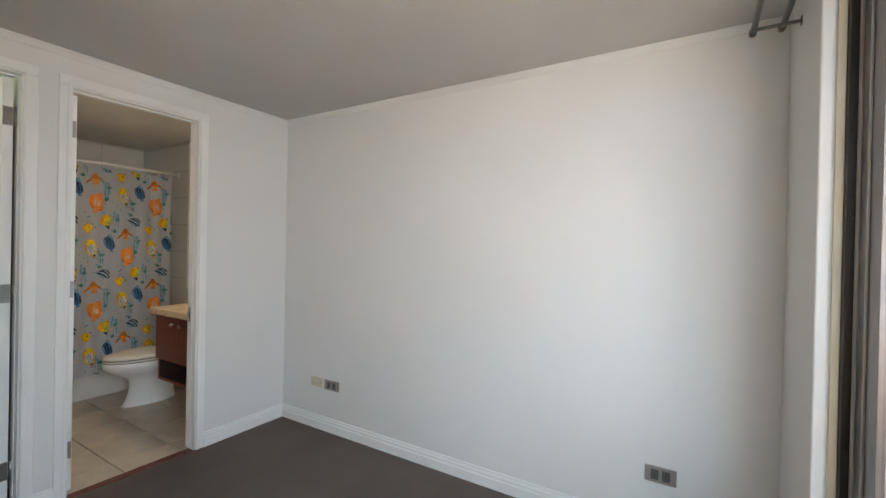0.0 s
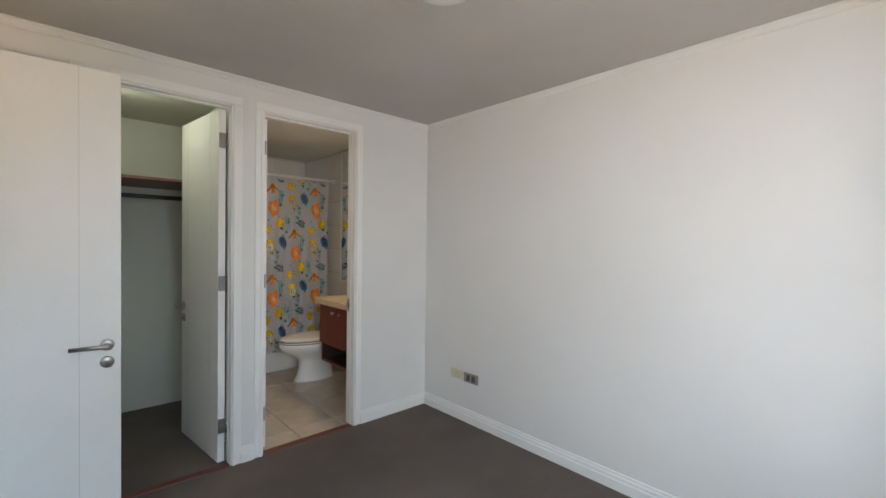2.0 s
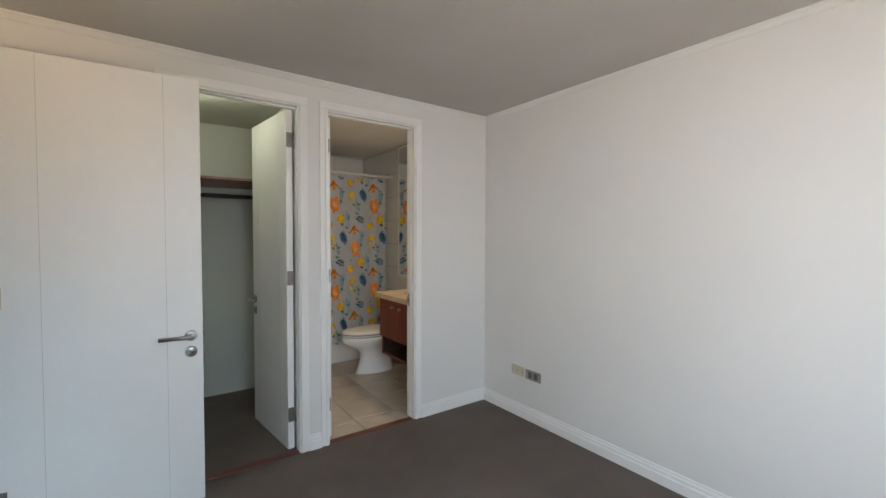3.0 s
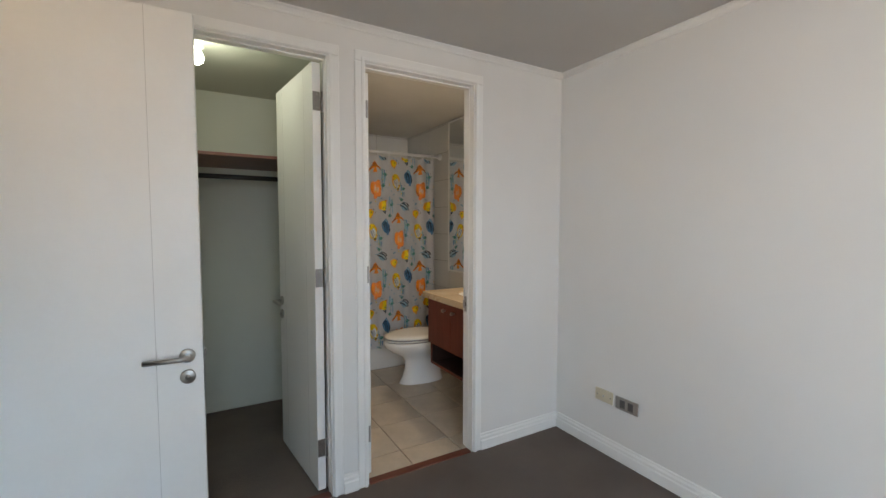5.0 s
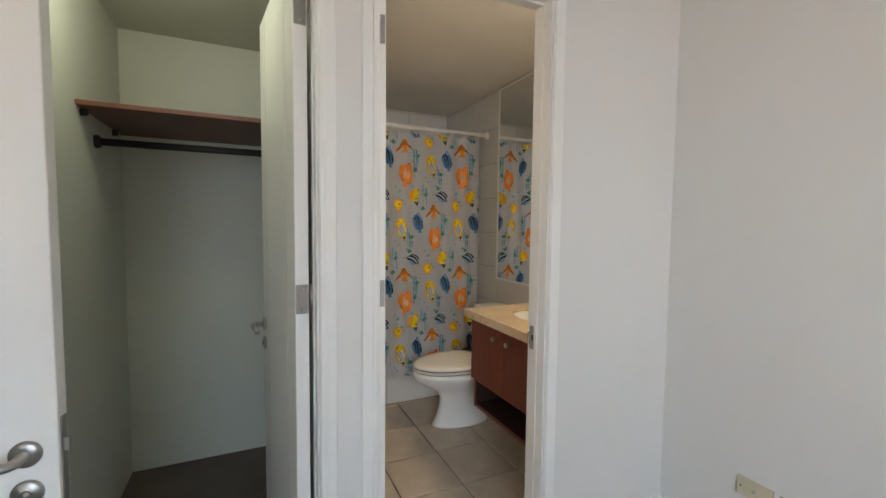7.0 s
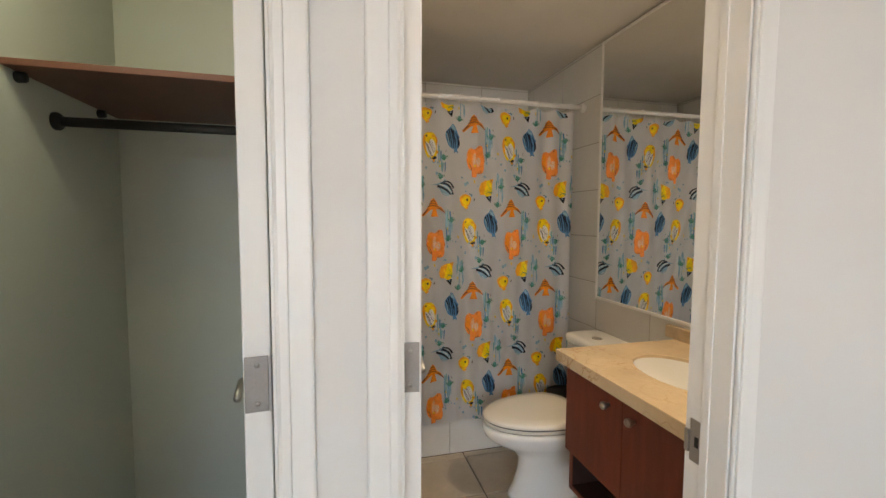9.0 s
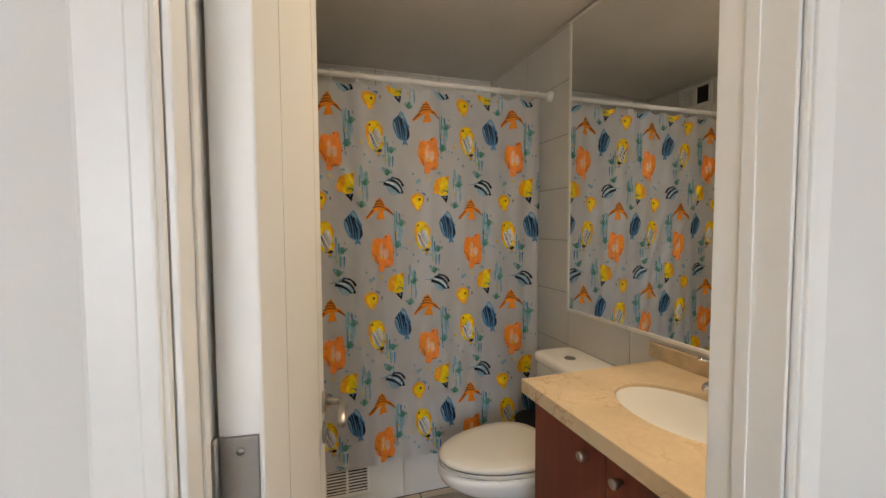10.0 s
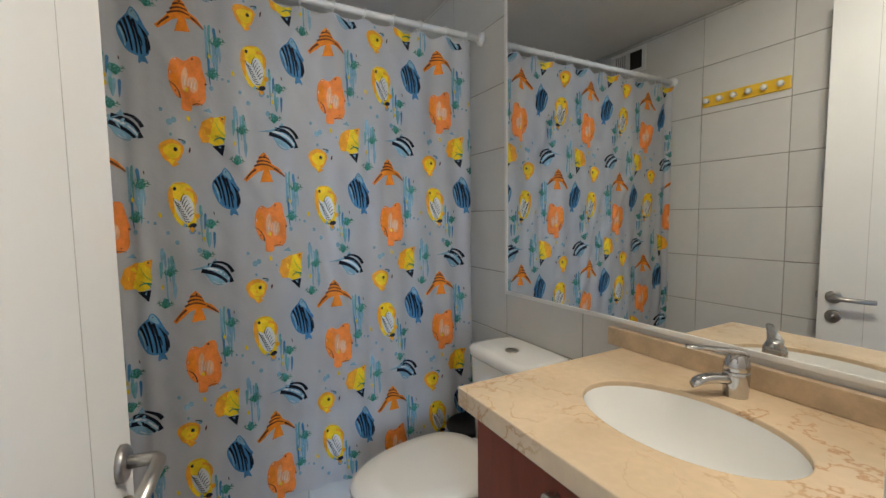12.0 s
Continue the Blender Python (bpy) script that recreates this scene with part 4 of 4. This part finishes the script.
def printed(name, shapes_of, dy, dz, label, size=1.0, slim=0.88):
    """All repeats of one motif on the sheet, on a half-drop lattice, a part each."""
    for row in range(-2, 8):
        for col in range(-3, 6):
            y0 = 1.575 + 0.436 * col - 0.218 * (row % 2) + dy
            z0 = 1.623 - 0.445 * row + dz
            if not (CY0 - 0.035 < y0 < CY1 + 0.035 and CZ0 - 0.05 < z0 < CZ1 + 0.035):
                continue
            bm = bmesh.new()
            used = []
            for k, (tone, poly) in enumerate(shapes_of(row * 31 + col)):
                pts = [(y0 + size * slim * a, z0 + size * b) for a, b in poly]
                for axis, limit, less in ((0, CY1 - 0.003, True), (0, CY0 + 0.003, False), (1, CZ1 - 0.004, True), (1, CZ0 + 0.003, False)):
                    pts = clip(pts, axis, limit, less) if len(pts) > 2 else []
                if len(pts) < 3:
                    continue
                if tone not in used:
                    used.append(tone)
                part = bmesh.new()
                f = part.faces.new([part.verts.new((0, a, b)) for a, b in pts])
                bmesh.ops.triangulate(part, faces=[f])
                for _ in range(3):
                    long = [e for e in part.edges if e.calc_length() > 0.020]
                    if not long:
                        break
                    bmesh.ops.subdivide_edges(part, edges=long, cuts=1)
                    bmesh.ops.triangulate(part, faces=part.faces)
                lift = 0.0022 + 0.00012 * k
                m = {v: bm.verts.new(drape(v.co.y, v.co.z, lift)) for v in part.verts}
                for f in part.faces:
                    vs = [m[v] for v in f.verts]
                    n = (vs[1].co - vs[0].co).cross(vs[2].co - vs[0].co)
                    g = bm.faces.new(vs if n.x > 0 else vs[::-1])
                    g.material_index = used.index(tone)
                part.free()
            if not used:
                bm.free()
                continue
            me = bpy.data.meshes.new(name)
            bm.to_mesh(me)
            bm.free()
            for t in used:
                me.materials.append(INK[t])
            ob = new(name, me)
            ob.parent = cur
            tagged(ob, label, kind="stuff" if name == "bubble_print" else "")


printed("disc_fish_print", lambda s: disc_fish(), 0, 0, "orange disc-shaped fish print", 0.94, 0.84)
printed("wing_fish_print", lambda s: wing_fish(), -0.011, 0.200, "orange winged fish print with rust stripes", 1.0, 0.95)
printed("blue_fish_print", lambda s: stripe_blue_fish(), -0.126, 0.113, "blue fish print with navy stripes", 0.96, 0.86)
printed("butterfly_fish_print", lambda s: butterfly_fish(), 0.187, 0.066, "yellow fish print with black and white stripes", 0.96, 0.82)
printed("small_fish_print", lambda s: small_fish(), 0.166, 0.235, "small yellow and orange fish print", 1.0)
printed("angel_fish_print", lambda s: angel_fish(), 0.063, -0.143, "yellow angular fish print", 1.0)
printed("zebra_fish_print", lambda s: zebra_fish(), 0.267, -0.148, "black, white and blue striped fish print", 1.02, 1.0)
printed("seaweed_print", lambda s: weed(5), 0.075, 0.105, "teal and green seaweed print")
printed("seaweed_print", lambda s: weed(9), 0.134, -0.160, "teal and green seaweed print")
printed("seaweed_print", lambda s: weed(14), -0.185, -0.015, "teal and green seaweed print")
printed("bubble_print", lambda s: bubbles(12), 0.21, -0.03, "pale blue bubble print")
printed("bubble_print", lambda s: bubbles(3), -0.03, -0.13, "pale blue bubble print")
printed("bubble_print", lambda s: bubbles(8), 0.10, 0.02, "pale blue bubble print")

# ---- bathroom: toilet ----
TCX = -3.925


def oval(cx, cy, z, rx, back, frontl, n=40, sq=2.3):
    """A toilet's outline: blunt at the back, long and round in front (towards -y)."""
    out = []
    for i in range(n):
        a = 2 * math.pi * i / n
        c, s = math.cos(a), math.sin(a)
        ry = back if s > 0 else frontl
        e = 2 / sq if s > 0 else 1.0
        out.append((cx + rx * math.copysign(abs(c) ** e, c), cy + ry * math.copysign(abs(s) ** e, s), z))
    return out


wc = empty("toilet")
tagged(wc, "white porcelain close-coupled toilet with the lid closed", "toilet")
loft("bowl", [oval(TCX, 1.85, 0.0000, 0.104, 0.17, 0.225), oval(TCX, 1.85, 0.0140, 0.099, 0.165, 0.218), oval(TCX, 1.85, 0.0558, 0.088, 0.155, 0.195), oval(TCX, 1.85, 0.1302, 0.080, 0.15, 0.172), oval(TCX, 1.85, 0.1860, 0.084, 0.15, 0.172),
              oval(TCX, 1.85, 0.2278, 0.105, 0.16, 0.205), oval(TCX, 1.84, 0.2743, 0.150, 0.17, 0.280), oval(TCX, 1.83, 0.3116, 0.176, 0.18, 0.318), oval(TCX, 1.83, 0.3395, 0.184, 0.18, 0.330), oval(TCX, 1.83, 0.3581, 0.184, 0.18, 0.330), oval(TCX, 1.83, 0.3646, 0.176, 0.175, 0.322)], m_porcelain, wc)
loft("seat", [oval(TCX, 1.82, 0.3646, 0.168, 0.14, 0.2940), oval(TCX, 1.82, 0.3692, 0.1660, 0.145, 0.2980), oval(TCX, 1.82, 0.3711, 0.1800, 0.155, 0.3140), oval(TCX, 1.82, 0.3841, 0.1800, 0.155, 0.3140), oval(TCX, 1.82, 0.3869, 0.1750, 0.15, 0.3080)], m_seat, wc)
# Dark rings fill the gaps under lid and seat, as their shade.
loft("seat_gap", [oval(TCX, 1.82, 0.3860, 0.1775, 0.152, 0.3115), oval(TCX, 1.82, 0.3925, 0.1775, 0.152, 0.3115)], m_socket, wc)
loft("bowl_gap", [oval(TCX, 1.82, 0.3640, 0.1715, 0.150, 0.3045), oval(TCX, 1.82, 0.3720, 0.1715, 0.150, 0.3045)], m_socket, wc)
loft("lid", [oval(TCX, 1.82, 0.3915, 0.1760, 0.15, 0.3090), oval(TCX, 1.82, 0.3943, 0.1840, 0.156, 0.3180), oval(TCX, 1.82, 0.4064, 0.1830, 0.156, 0.3170), oval(TCX, 1.82, 0.4148, 0.1700, 0.148, 0.3000), oval(TCX, 1.82, 0.4185, 0.130, 0.11, 0.24)], m_seat, wc)
for hx in (TCX - 0.095, TCX + 0.055):
    box("seat_hinge", hx, hx + 0.040, 1.955, 1.992, 0.366, 0.400, m_white_plastic, wc, 0.006)


def squarish(cx, cy, z, rx, ry, n=40, p=6.0):
    out = []
    for i in range(n):
        a = 2 * math.pi * i / n
        c, s = math.cos(a), math.sin(a)
        out.append((cx + rx * math.copysign(abs(c) ** (2 / p), c), cy + ry * math.copysign(abs(s) ** (2 / p), s), z))
    return out


loft("tank", [squarish(TCX, 2.105, 0.33, 0.140, 0.085), squarish(TCX, 2.105, 0.37, 0.155, 0.095), squarish(TCX, 2.105, 0.57, 0.163, 0.102), squarish(TCX, 2.105, 0.685, 0.166, 0.104)], m_porcelain, wc)
loft("tank_lid", [squarish(TCX, 2.105, 0.688, 0.168, 0.106), squarish(TCX, 2.105, 0.694, 0.174, 0.111), squarish(TCX, 2.105, 0.715, 0.174, 0.111), squarish(TCX, 2.105, 0.726, 0.166, 0.104), squarish(TCX, 2.105, 0.730, 0.145, 0.085)], m_porcelain, wc)
turned("flush_button", (TCX, 2.085, 0.729), [(0.0, 0), (0.024, 0), (0.024, 0.004), (0.021, 0.006), (0.0, 0.0065)], m_steel, wc, n=24)
box("flush_split", TCX - 0.020, TCX + 0.020, 2.084, 2.086, 0.7345, 0.7365, m_hinge, wc)
bin_ = empty("waste_bin")
tagged(bin_, "black plastic waste bin beside the toilet", "waste bin")
loft("body", [circle((-4.195, 2.07, z), r, 28) for z, r in ((0.0, 0.072), (0.01, 0.077), (0.34, 0.082))], m_black, bin_)
turned("rim", (-4.195, 2.07, 0.34), [(0.0, 0), (0.090, 0), (0.092, 0.012), (0.082, 0.02), (0.0, 0.022)], m_black, bin_)

# ---- bathroom: vanity ----
van = empty("vanity_cabinet")
tagged(van, "wall-hung mahogany vanity cabinet with two doors and an open shelf", "vanity")
VX0, VX1, VY = -3.540, WEST_IN - 0.002, 1.690
TOPZ = 0.820
boxes("carcass", [(VX0, VX0 + 0.018, VY + 0.020, NORTH - 0.012, 0.278, 0.774), (VX1 - 0.018, VX1, VY + 0.020, NORTH - 0.012, 0.278, 0.774), (VX0 + 0.018, VX1 - 0.018, VY + 0.020, NORTH - 0.012, 0.278, 0.296),
                  (VX0 + 0.018, VX1 - 0.018, VY + 0.020, NORTH - 0.012, 0.440, 0.458)], m_mahogany, van, 0.001)
# Dark back and thin added sheets hold the open shelf's shadow.
box("back_panel", VX0 + 0.018, VX1 - 0.018, NORTH - 0.020, NORTH - 0.013, 0.308, 0.774, m_inner_shade, van)
boxes("lining", [(VX0 + 0.018, VX0 + 0.0195, VY + 0.024, NORTH - 0.021, 0.298, 0.439), (VX0 + 0.020, VX1 - 0.019, VY + 0.024, NORTH - 0.021, 0.2965, 0.298), (VX0 + 0.020, VX1 - 0.019, VY + 0.024, NORTH - 0.021, 0.4380, 0.4395)], m_inner_shade, van)
XS = -3.222
for a, b, kx in ((VX0, XS - 0.0015, -3.288), (XS + 0.0015, -2.905, -3.170)):
    d = box("door", a, b, VY, VY + 0.018, 0.440, 0.770, m_mahogany, van, 0.0015)
    k = turned("knob", (kx, VY, 0.718), [(0.0, 0), (0.007, 0), (0.007, -0.012), (0.0125, -0.015), (0.0125, -0.026), (0.011, -0.028), (0.0, -0.028)], m_steel, d, "y", 20)

# Countertop: a slab with an oval cut-out, and the bowl hung under it.
BXC, BYC, BRX, BRY = -3.232, 1.937, 0.195, 0.134


def slab_with_hole(name, x0, x1, y0, y1, z0, z1, mat, parent):
    n = 64
    bm = bmesh.new()
    inner, outer = [], []
    for i in range(n):
        a = 2 * math.pi * i / n
        c, s = math.cos(a), math.sin(a)
        inner.append((BXC + BRX * c, BYC + BRY * s))
        tx = ((x1 - BXC) / c if c > 1e-6 else (x0 - BXC) / c if c < -1e-6 else 1e9)
        ty = ((y1 - BYC) / s if s > 1e-6 else (y0 - BYC) / s if s < -1e-6 else 1e9)
        t = min(tx, ty)
        outer.append((BXC + c * t, BYC + s * t))
    for corner in ((x0, y0), (x0, y1), (x1, y0), (x1, y1)):
        k = min(range(n), key=lambda i: math.hypot(outer[i][0] - corner[0], outer[i][1] - corner[1]))
        outer[k] = corner
    lay = []
    for z in (z0, z1):
        lay.append(([bm.verts.new((*p, z)) for p in inner], [bm.verts.new((*p, z)) for p in outer]))
    for i in range(n):
        j = (i + 1) % n
        for vi, vo in lay:
            bm.faces.new((vi[i], vi[j], vo[j], vo[i]))
        bm.faces.new((lay[0][0][i], lay[0][0][j], lay[1][0][j], lay[1][0][i]))
        bm.faces.new((lay[0][1][i], lay[0][1][j], lay[1][1][j], lay[1][1][i]))
    ob = new(name, mesh_from(bm, name, mat))
    ob.parent = parent
    mo_ = ob.modifiers.new("eased", "BEVEL")
    mo_.width, mo_.segments, mo_.limit_method, mo_.angle_limit = 0.003, 2, "ANGLE", radians(50)
    return ob


slab_with_hole("countertop", -3.568, WEST_IN - 0.002, 1.656, NORTH - 0.011, 0.776, TOPZ, m_marble, van)
box("backsplash", -3.615, WEST_IN - 0.002, NORTH - 0.032, NORTH - 0.011, TOPZ + 0.0005, 0.872, m_splash_shaded, van, 0.002)
prof = [(1.0, 0.0), (0.985, -0.012), (0.955, -0.045), (0.89, -0.085), (0.76, -0.120), (0.56, -0.145), (0.32, -0.156), (0.12, -0.159), (0.02, -0.159)]
loft("basin", [circle((BXC, BYC, 0.808 + h), (BRX - 0.0006) * r, 64, "z", (BRY - 0.0006) * r) for r, h in prof], m_porcelain, van, cap=False)
turned("drain", (BXC, BYC, 0.6495), [(0.0, 0), (0.020, 0), (0.020, 0.003), (0.014, 0.004), (0.0, 0.002)], m_chrome, van, n=24)
turned("overflow_hole", (BXC, BYC - BRY * 0.935, 0.757), [(0.0, 0), (0.010, 0), (0.010, 0.006), (0.0, 0.006)], m_socket, van, "y", 18)

tap = empty("basin_tap")
tagged(tap, "chrome single-lever basin tap on the countertop", "tap")
FX, FY = -3.235, 2.135
turned("body", (FX, FY, TOPZ), [(0.0, 0), (0.0225, 0), (0.0225, 0.003), (0.0235, 0.012), (0.0245, 0.040), (0.0245, 0.050), (0.0235, 0.053), (0.0, 0.053)], m_chrome, tap)
loft("cap", [circle((FX, FY + dy, TOPZ + h), r, 28) for r, dy, h in ((0.0225, 0, 0.053), (0.0240, 0, 0.056), (0.0235, 0.001, 0.068), (0.0205, 0.003, 0.080), (0.0150, 0.006, 0.090), (0.008, 0.008, 0.094))], m_chrome, tap)
SD = Vector((-0.50, -0.866, 0))
spine = [(0.012, 0.034, 0.014), (0.030, 0.037, 0.0135), (0.052, 0.037, 0.0125), (0.072, 0.034, 0.0125), (0.084, 0.029, 0.0115), (0.090, 0.024, 0.008)]
loft("spout", [[(FX + SD.x * d - SD.y * r * 1.15 * math.cos(a), FY + SD.y * d + SD.x * r * 1.15 * math.cos(a), TOPZ + h + r * 0.85 * math.sin(a)) for a in [2 * math.pi * k / 18 for k in range(18)]] for d, h, r in spine], m_chrome, tap)
loft("lever", [[(FX + SD.x * d - SD.y * w * u, FY + SD.y * d + SD.x * w * u, TOPZ + h + q) for u, q in ((-1, 0), (-0.7, 0.004), (0.7, 0.004), (1, 0), (0.7, -0.003), (-0.7, -0.003))] for d, h, w in ((-0.020, 0.086, 0.012), (0.0, 0.093, 0.016), (0.03, 0.097, 0.013), (0.07, 0.101, 0.010), (0.098, 0.104, 0.009), (0.104, 0.104, 0.005))], m_chrome, tap)

mir = empty("mirror")
tagged(mir, "large wall mirror with a thin white frame above the vanity", "mirror")
MX0, MX1, MZ0, MZ1 = -4.128, WEST_IN - 0.004, 0.893, 2.236
box("glass", MX0 + 0.006, MX1 - 0.006, NORTH - 0.016, NORTH - 0.009, MZ0 + 0.006, MZ1 - 0.006, m_mirror, mir)
boxes("frame", [(MX0 - 0.006, MX0 + 0.008, NORTH - 0.020, NORTH - 0.008, MZ0 - 0.006, MZ1), (MX1 - 0.008, MX1, NORTH - 0.020, NORTH - 0.008, MZ0 - 0.006, MZ1),
                (MX0 + 0.008, MX1 - 0.008, NORTH - 0.020, NORTH - 0.008, MZ0 - 0.006, MZ0 + 0.008), (MX0 + 0.008, MX1 - 0.008, NORTH - 0.020, NORTH - 0.008, MZ1 - 0.012, MZ1)], m_white_plastic, mir, 0.002)

# ---- bathroom: south wall things, seen in the mirror ----
rack = empty("hook_rack")
tagged(rack, "yellow plastic hook rack with six white knobs on the tiles", "hook rack")
box("board", -4.13, -3.735, BATH_S + 0.0005, BATH_S + 0.010, 1.762, 1.822, m_yellow, rack, 0.003)
for i in range(6):
    turned("knob", (-4.10 + i * 0.0665, BATH_S + 0.009, 1.790), [(0.0, 0), (0.008, 0), (0.008, 0.012), (0.014, 0.018), (0.014, 0.026), (0.009, 0.032), (0.0, 0.033)], m_white_plastic, rack, "y", 18)
vent = empty("wall_vent")
tagged(vent, "white plastic extractor vent high on the tiled wall", "vent")
VX, VZ = -4.60, 2.15
boxes("rim", [(VX - 0.125, VX + 0.125, BATH_S + 0.001, BATH_S + 0.014, VZ - 0.075, VZ - 0.055), (VX - 0.125, VX + 0.125, BATH_S + 0.001, BATH_S + 0.014, VZ + 0.055, VZ + 0.075),
              (VX - 0.125, VX - 0.100, BATH_S + 0.001, BATH_S + 0.014, VZ - 0.055, VZ + 0.055), (VX + 0.100, VX + 0.125, BATH_S + 0.001, BATH_S + 0.014, VZ - 0.055, VZ + 0.055), (VX - 0.01, VX + 0.01, BATH_S + 0.001, BATH_S + 0.014, VZ - 0.055, VZ + 0.055)], m_white_plastic, vent, 0.002)
box("cavity", VX - 0.100, VX + 0.100, BATH_S + 0.0006, BATH_S + 0.003, VZ - 0.055, VZ + 0.055, m_black, vent)
for i in range(6):
    x = VX - 0.098 + i * 0.0155
    box("louvre", x, x + 0.006, BATH_S + 0.003, BATH_S + 0.011, VZ - 0.054, VZ + 0.054, m_white_plastic, vent)
hook = empty("wall_hook")
tagged(hook, "small chrome hook on the tiled wall", "hook")
turned("plate", (-4.352, BATH_S + 0.0005, 1.785), [(0.0, 0), (0.020, 0), (0.020, 0.006), (0.010, 0.010), (0.009, 0.035), (0.016, 0.042), (0.014, 0.05), (0.0, 0.05)], m_chrome, hook, "y", 20)

spots = empty("spot_lamp")
tagged(spots, "round ceiling plate with four small warm spotlights", "ceiling light")
turned("plate", (-3.09, 2.045, CEIL - 0.0005), [(0.0, 0), (0.11, 0), (0.11, -0.014), (0.10, -0.022), (0.0, -0.022)], m_steel, spots, n=32)
for lx, ly in SPOTS:
    turned("head", (lx, ly, CEIL - 0.020), [(0.0, 0), (0.010, 0), (0.010, -0.03), (0.026, -0.045), (0.030, -0.085), (0.027, -0.085)], m_steel, spots, n=20)
    lens = turned("lens", (lx, ly, CEIL - 0.100), [(0.0, 0), (0.024, 0), (0.024, -0.004), (0.0, -0.006)], m_spot, spots, n=20)
    lens.visible_shadow = False

# ---- tiles ----
TW, TH = 0.404, 0.2526


def tile_mesh(w, d, h, name, mat, bev=0.0016):
    bm = bmesh.new()
    box_into(bm, 0, w, 0, d, 0, h)
    bmesh.ops.bevel(bm, geom=list(bm.edges), offset=bev, segments=1, affect="EDGES")
    return mesh_from(bm, name, mat)


def place_tile(me, x, y, z, parent):
    o = new("tile", me)
    o.location = (x, y, z)
    o.parent = parent
    return o


def spans(lo, hi, origin, step):
    k = math.floor((lo - origin) / step)
    out = []
    while origin + k * step < hi - 0.004:
        a, b = max(lo, origin + k * step), min(hi, origin + (k + 1) * step)
        if b - a > 0.006:
            out.append((a, b))
        k += 1
    return out


def tiled(name, label, along, lo, hi, face, deep, parent_name):
    """A wall of white tiles. along: x or y; face: where the tile's back lies; deep: +/- thickness into the room."""
    holder = structure(empty(parent_name), label, "wall tiles")
    cache = {}
    org = -3.734 if along == "x" else 1.05
    for a, b in spans(lo, hi, org, TW):
        for za, zb in spans(0.0, CEIL - 0.001, 1.2235, TH):
            w, h = round(b - a - 0.003, 4), round(zb - za - 0.003, 4)
            key = (w, h)
            if along == "x":
                if key not in cache:
                    cache[key] = tile_mesh(w, 0.008, h, "tile", m_tile)
                place_tile(cache[key], a + 0.0015, min(face, face + deep), za + 0.0015, holder)
            else:
                if key not in cache:
                    cache[key] = tile_mesh(0.008, w, h, "tile", m_tile)
                place_tile(cache[key], min(face, face + deep), a + 0.0015, za + 0.0015, holder)
    return holder


structure(box("grout_north", BATH_W, WEST_IN, NORTH - 0.0065, NORTH - 0.0005, 0, CEIL, m_grout), "grey grout bed of the tiled wall", "wall")
structure(box("grout_south", BATH_W, WEST_IN, BATH_S - 0.0115, BATH_S - 0.006, 0, CEIL, m_grout), "grey grout bed of the tiled wall", "wall")
tiled("n", "white rectangular wall tiles behind the vanity", "x", BATH_W + 0.002, WEST_IN - 0.002, NORTH, -0.008, "tiles_north")
tiled("s", "white rectangular wall tiles with grey joints", "x", BATH_W + 0.002, WEST_IN - 0.002, BATH_S - 0.009, 0.009 - 0.001, "tiles_south")
tiled("w", "white rectangular wall tiles over the bathtub", "y", BATH_S + 0.002, NORTH - 0.010, BATH_W, 0.008, "tiles_west")

FTX, FTY = 0.325, 0.314
cache = {}
for a, b in spans(TX, WEST - 0.048, -3.311, FTX):
    for c, d in spans(BATH_S + 0.001, NORTH - 0.009, 1.215, FTY):
        key = (round(b - a - 0.007, 4), round(d - c - 0.007, 4))
        if key not in cache:
            cache[key] = tile_mesh(key[0], key[1], 0.010, "tile", m_floor_tile, 0.002)
        place_tile(cache[key], a + 0.0035, c + 0.0035, -0.0075, bath_floor)
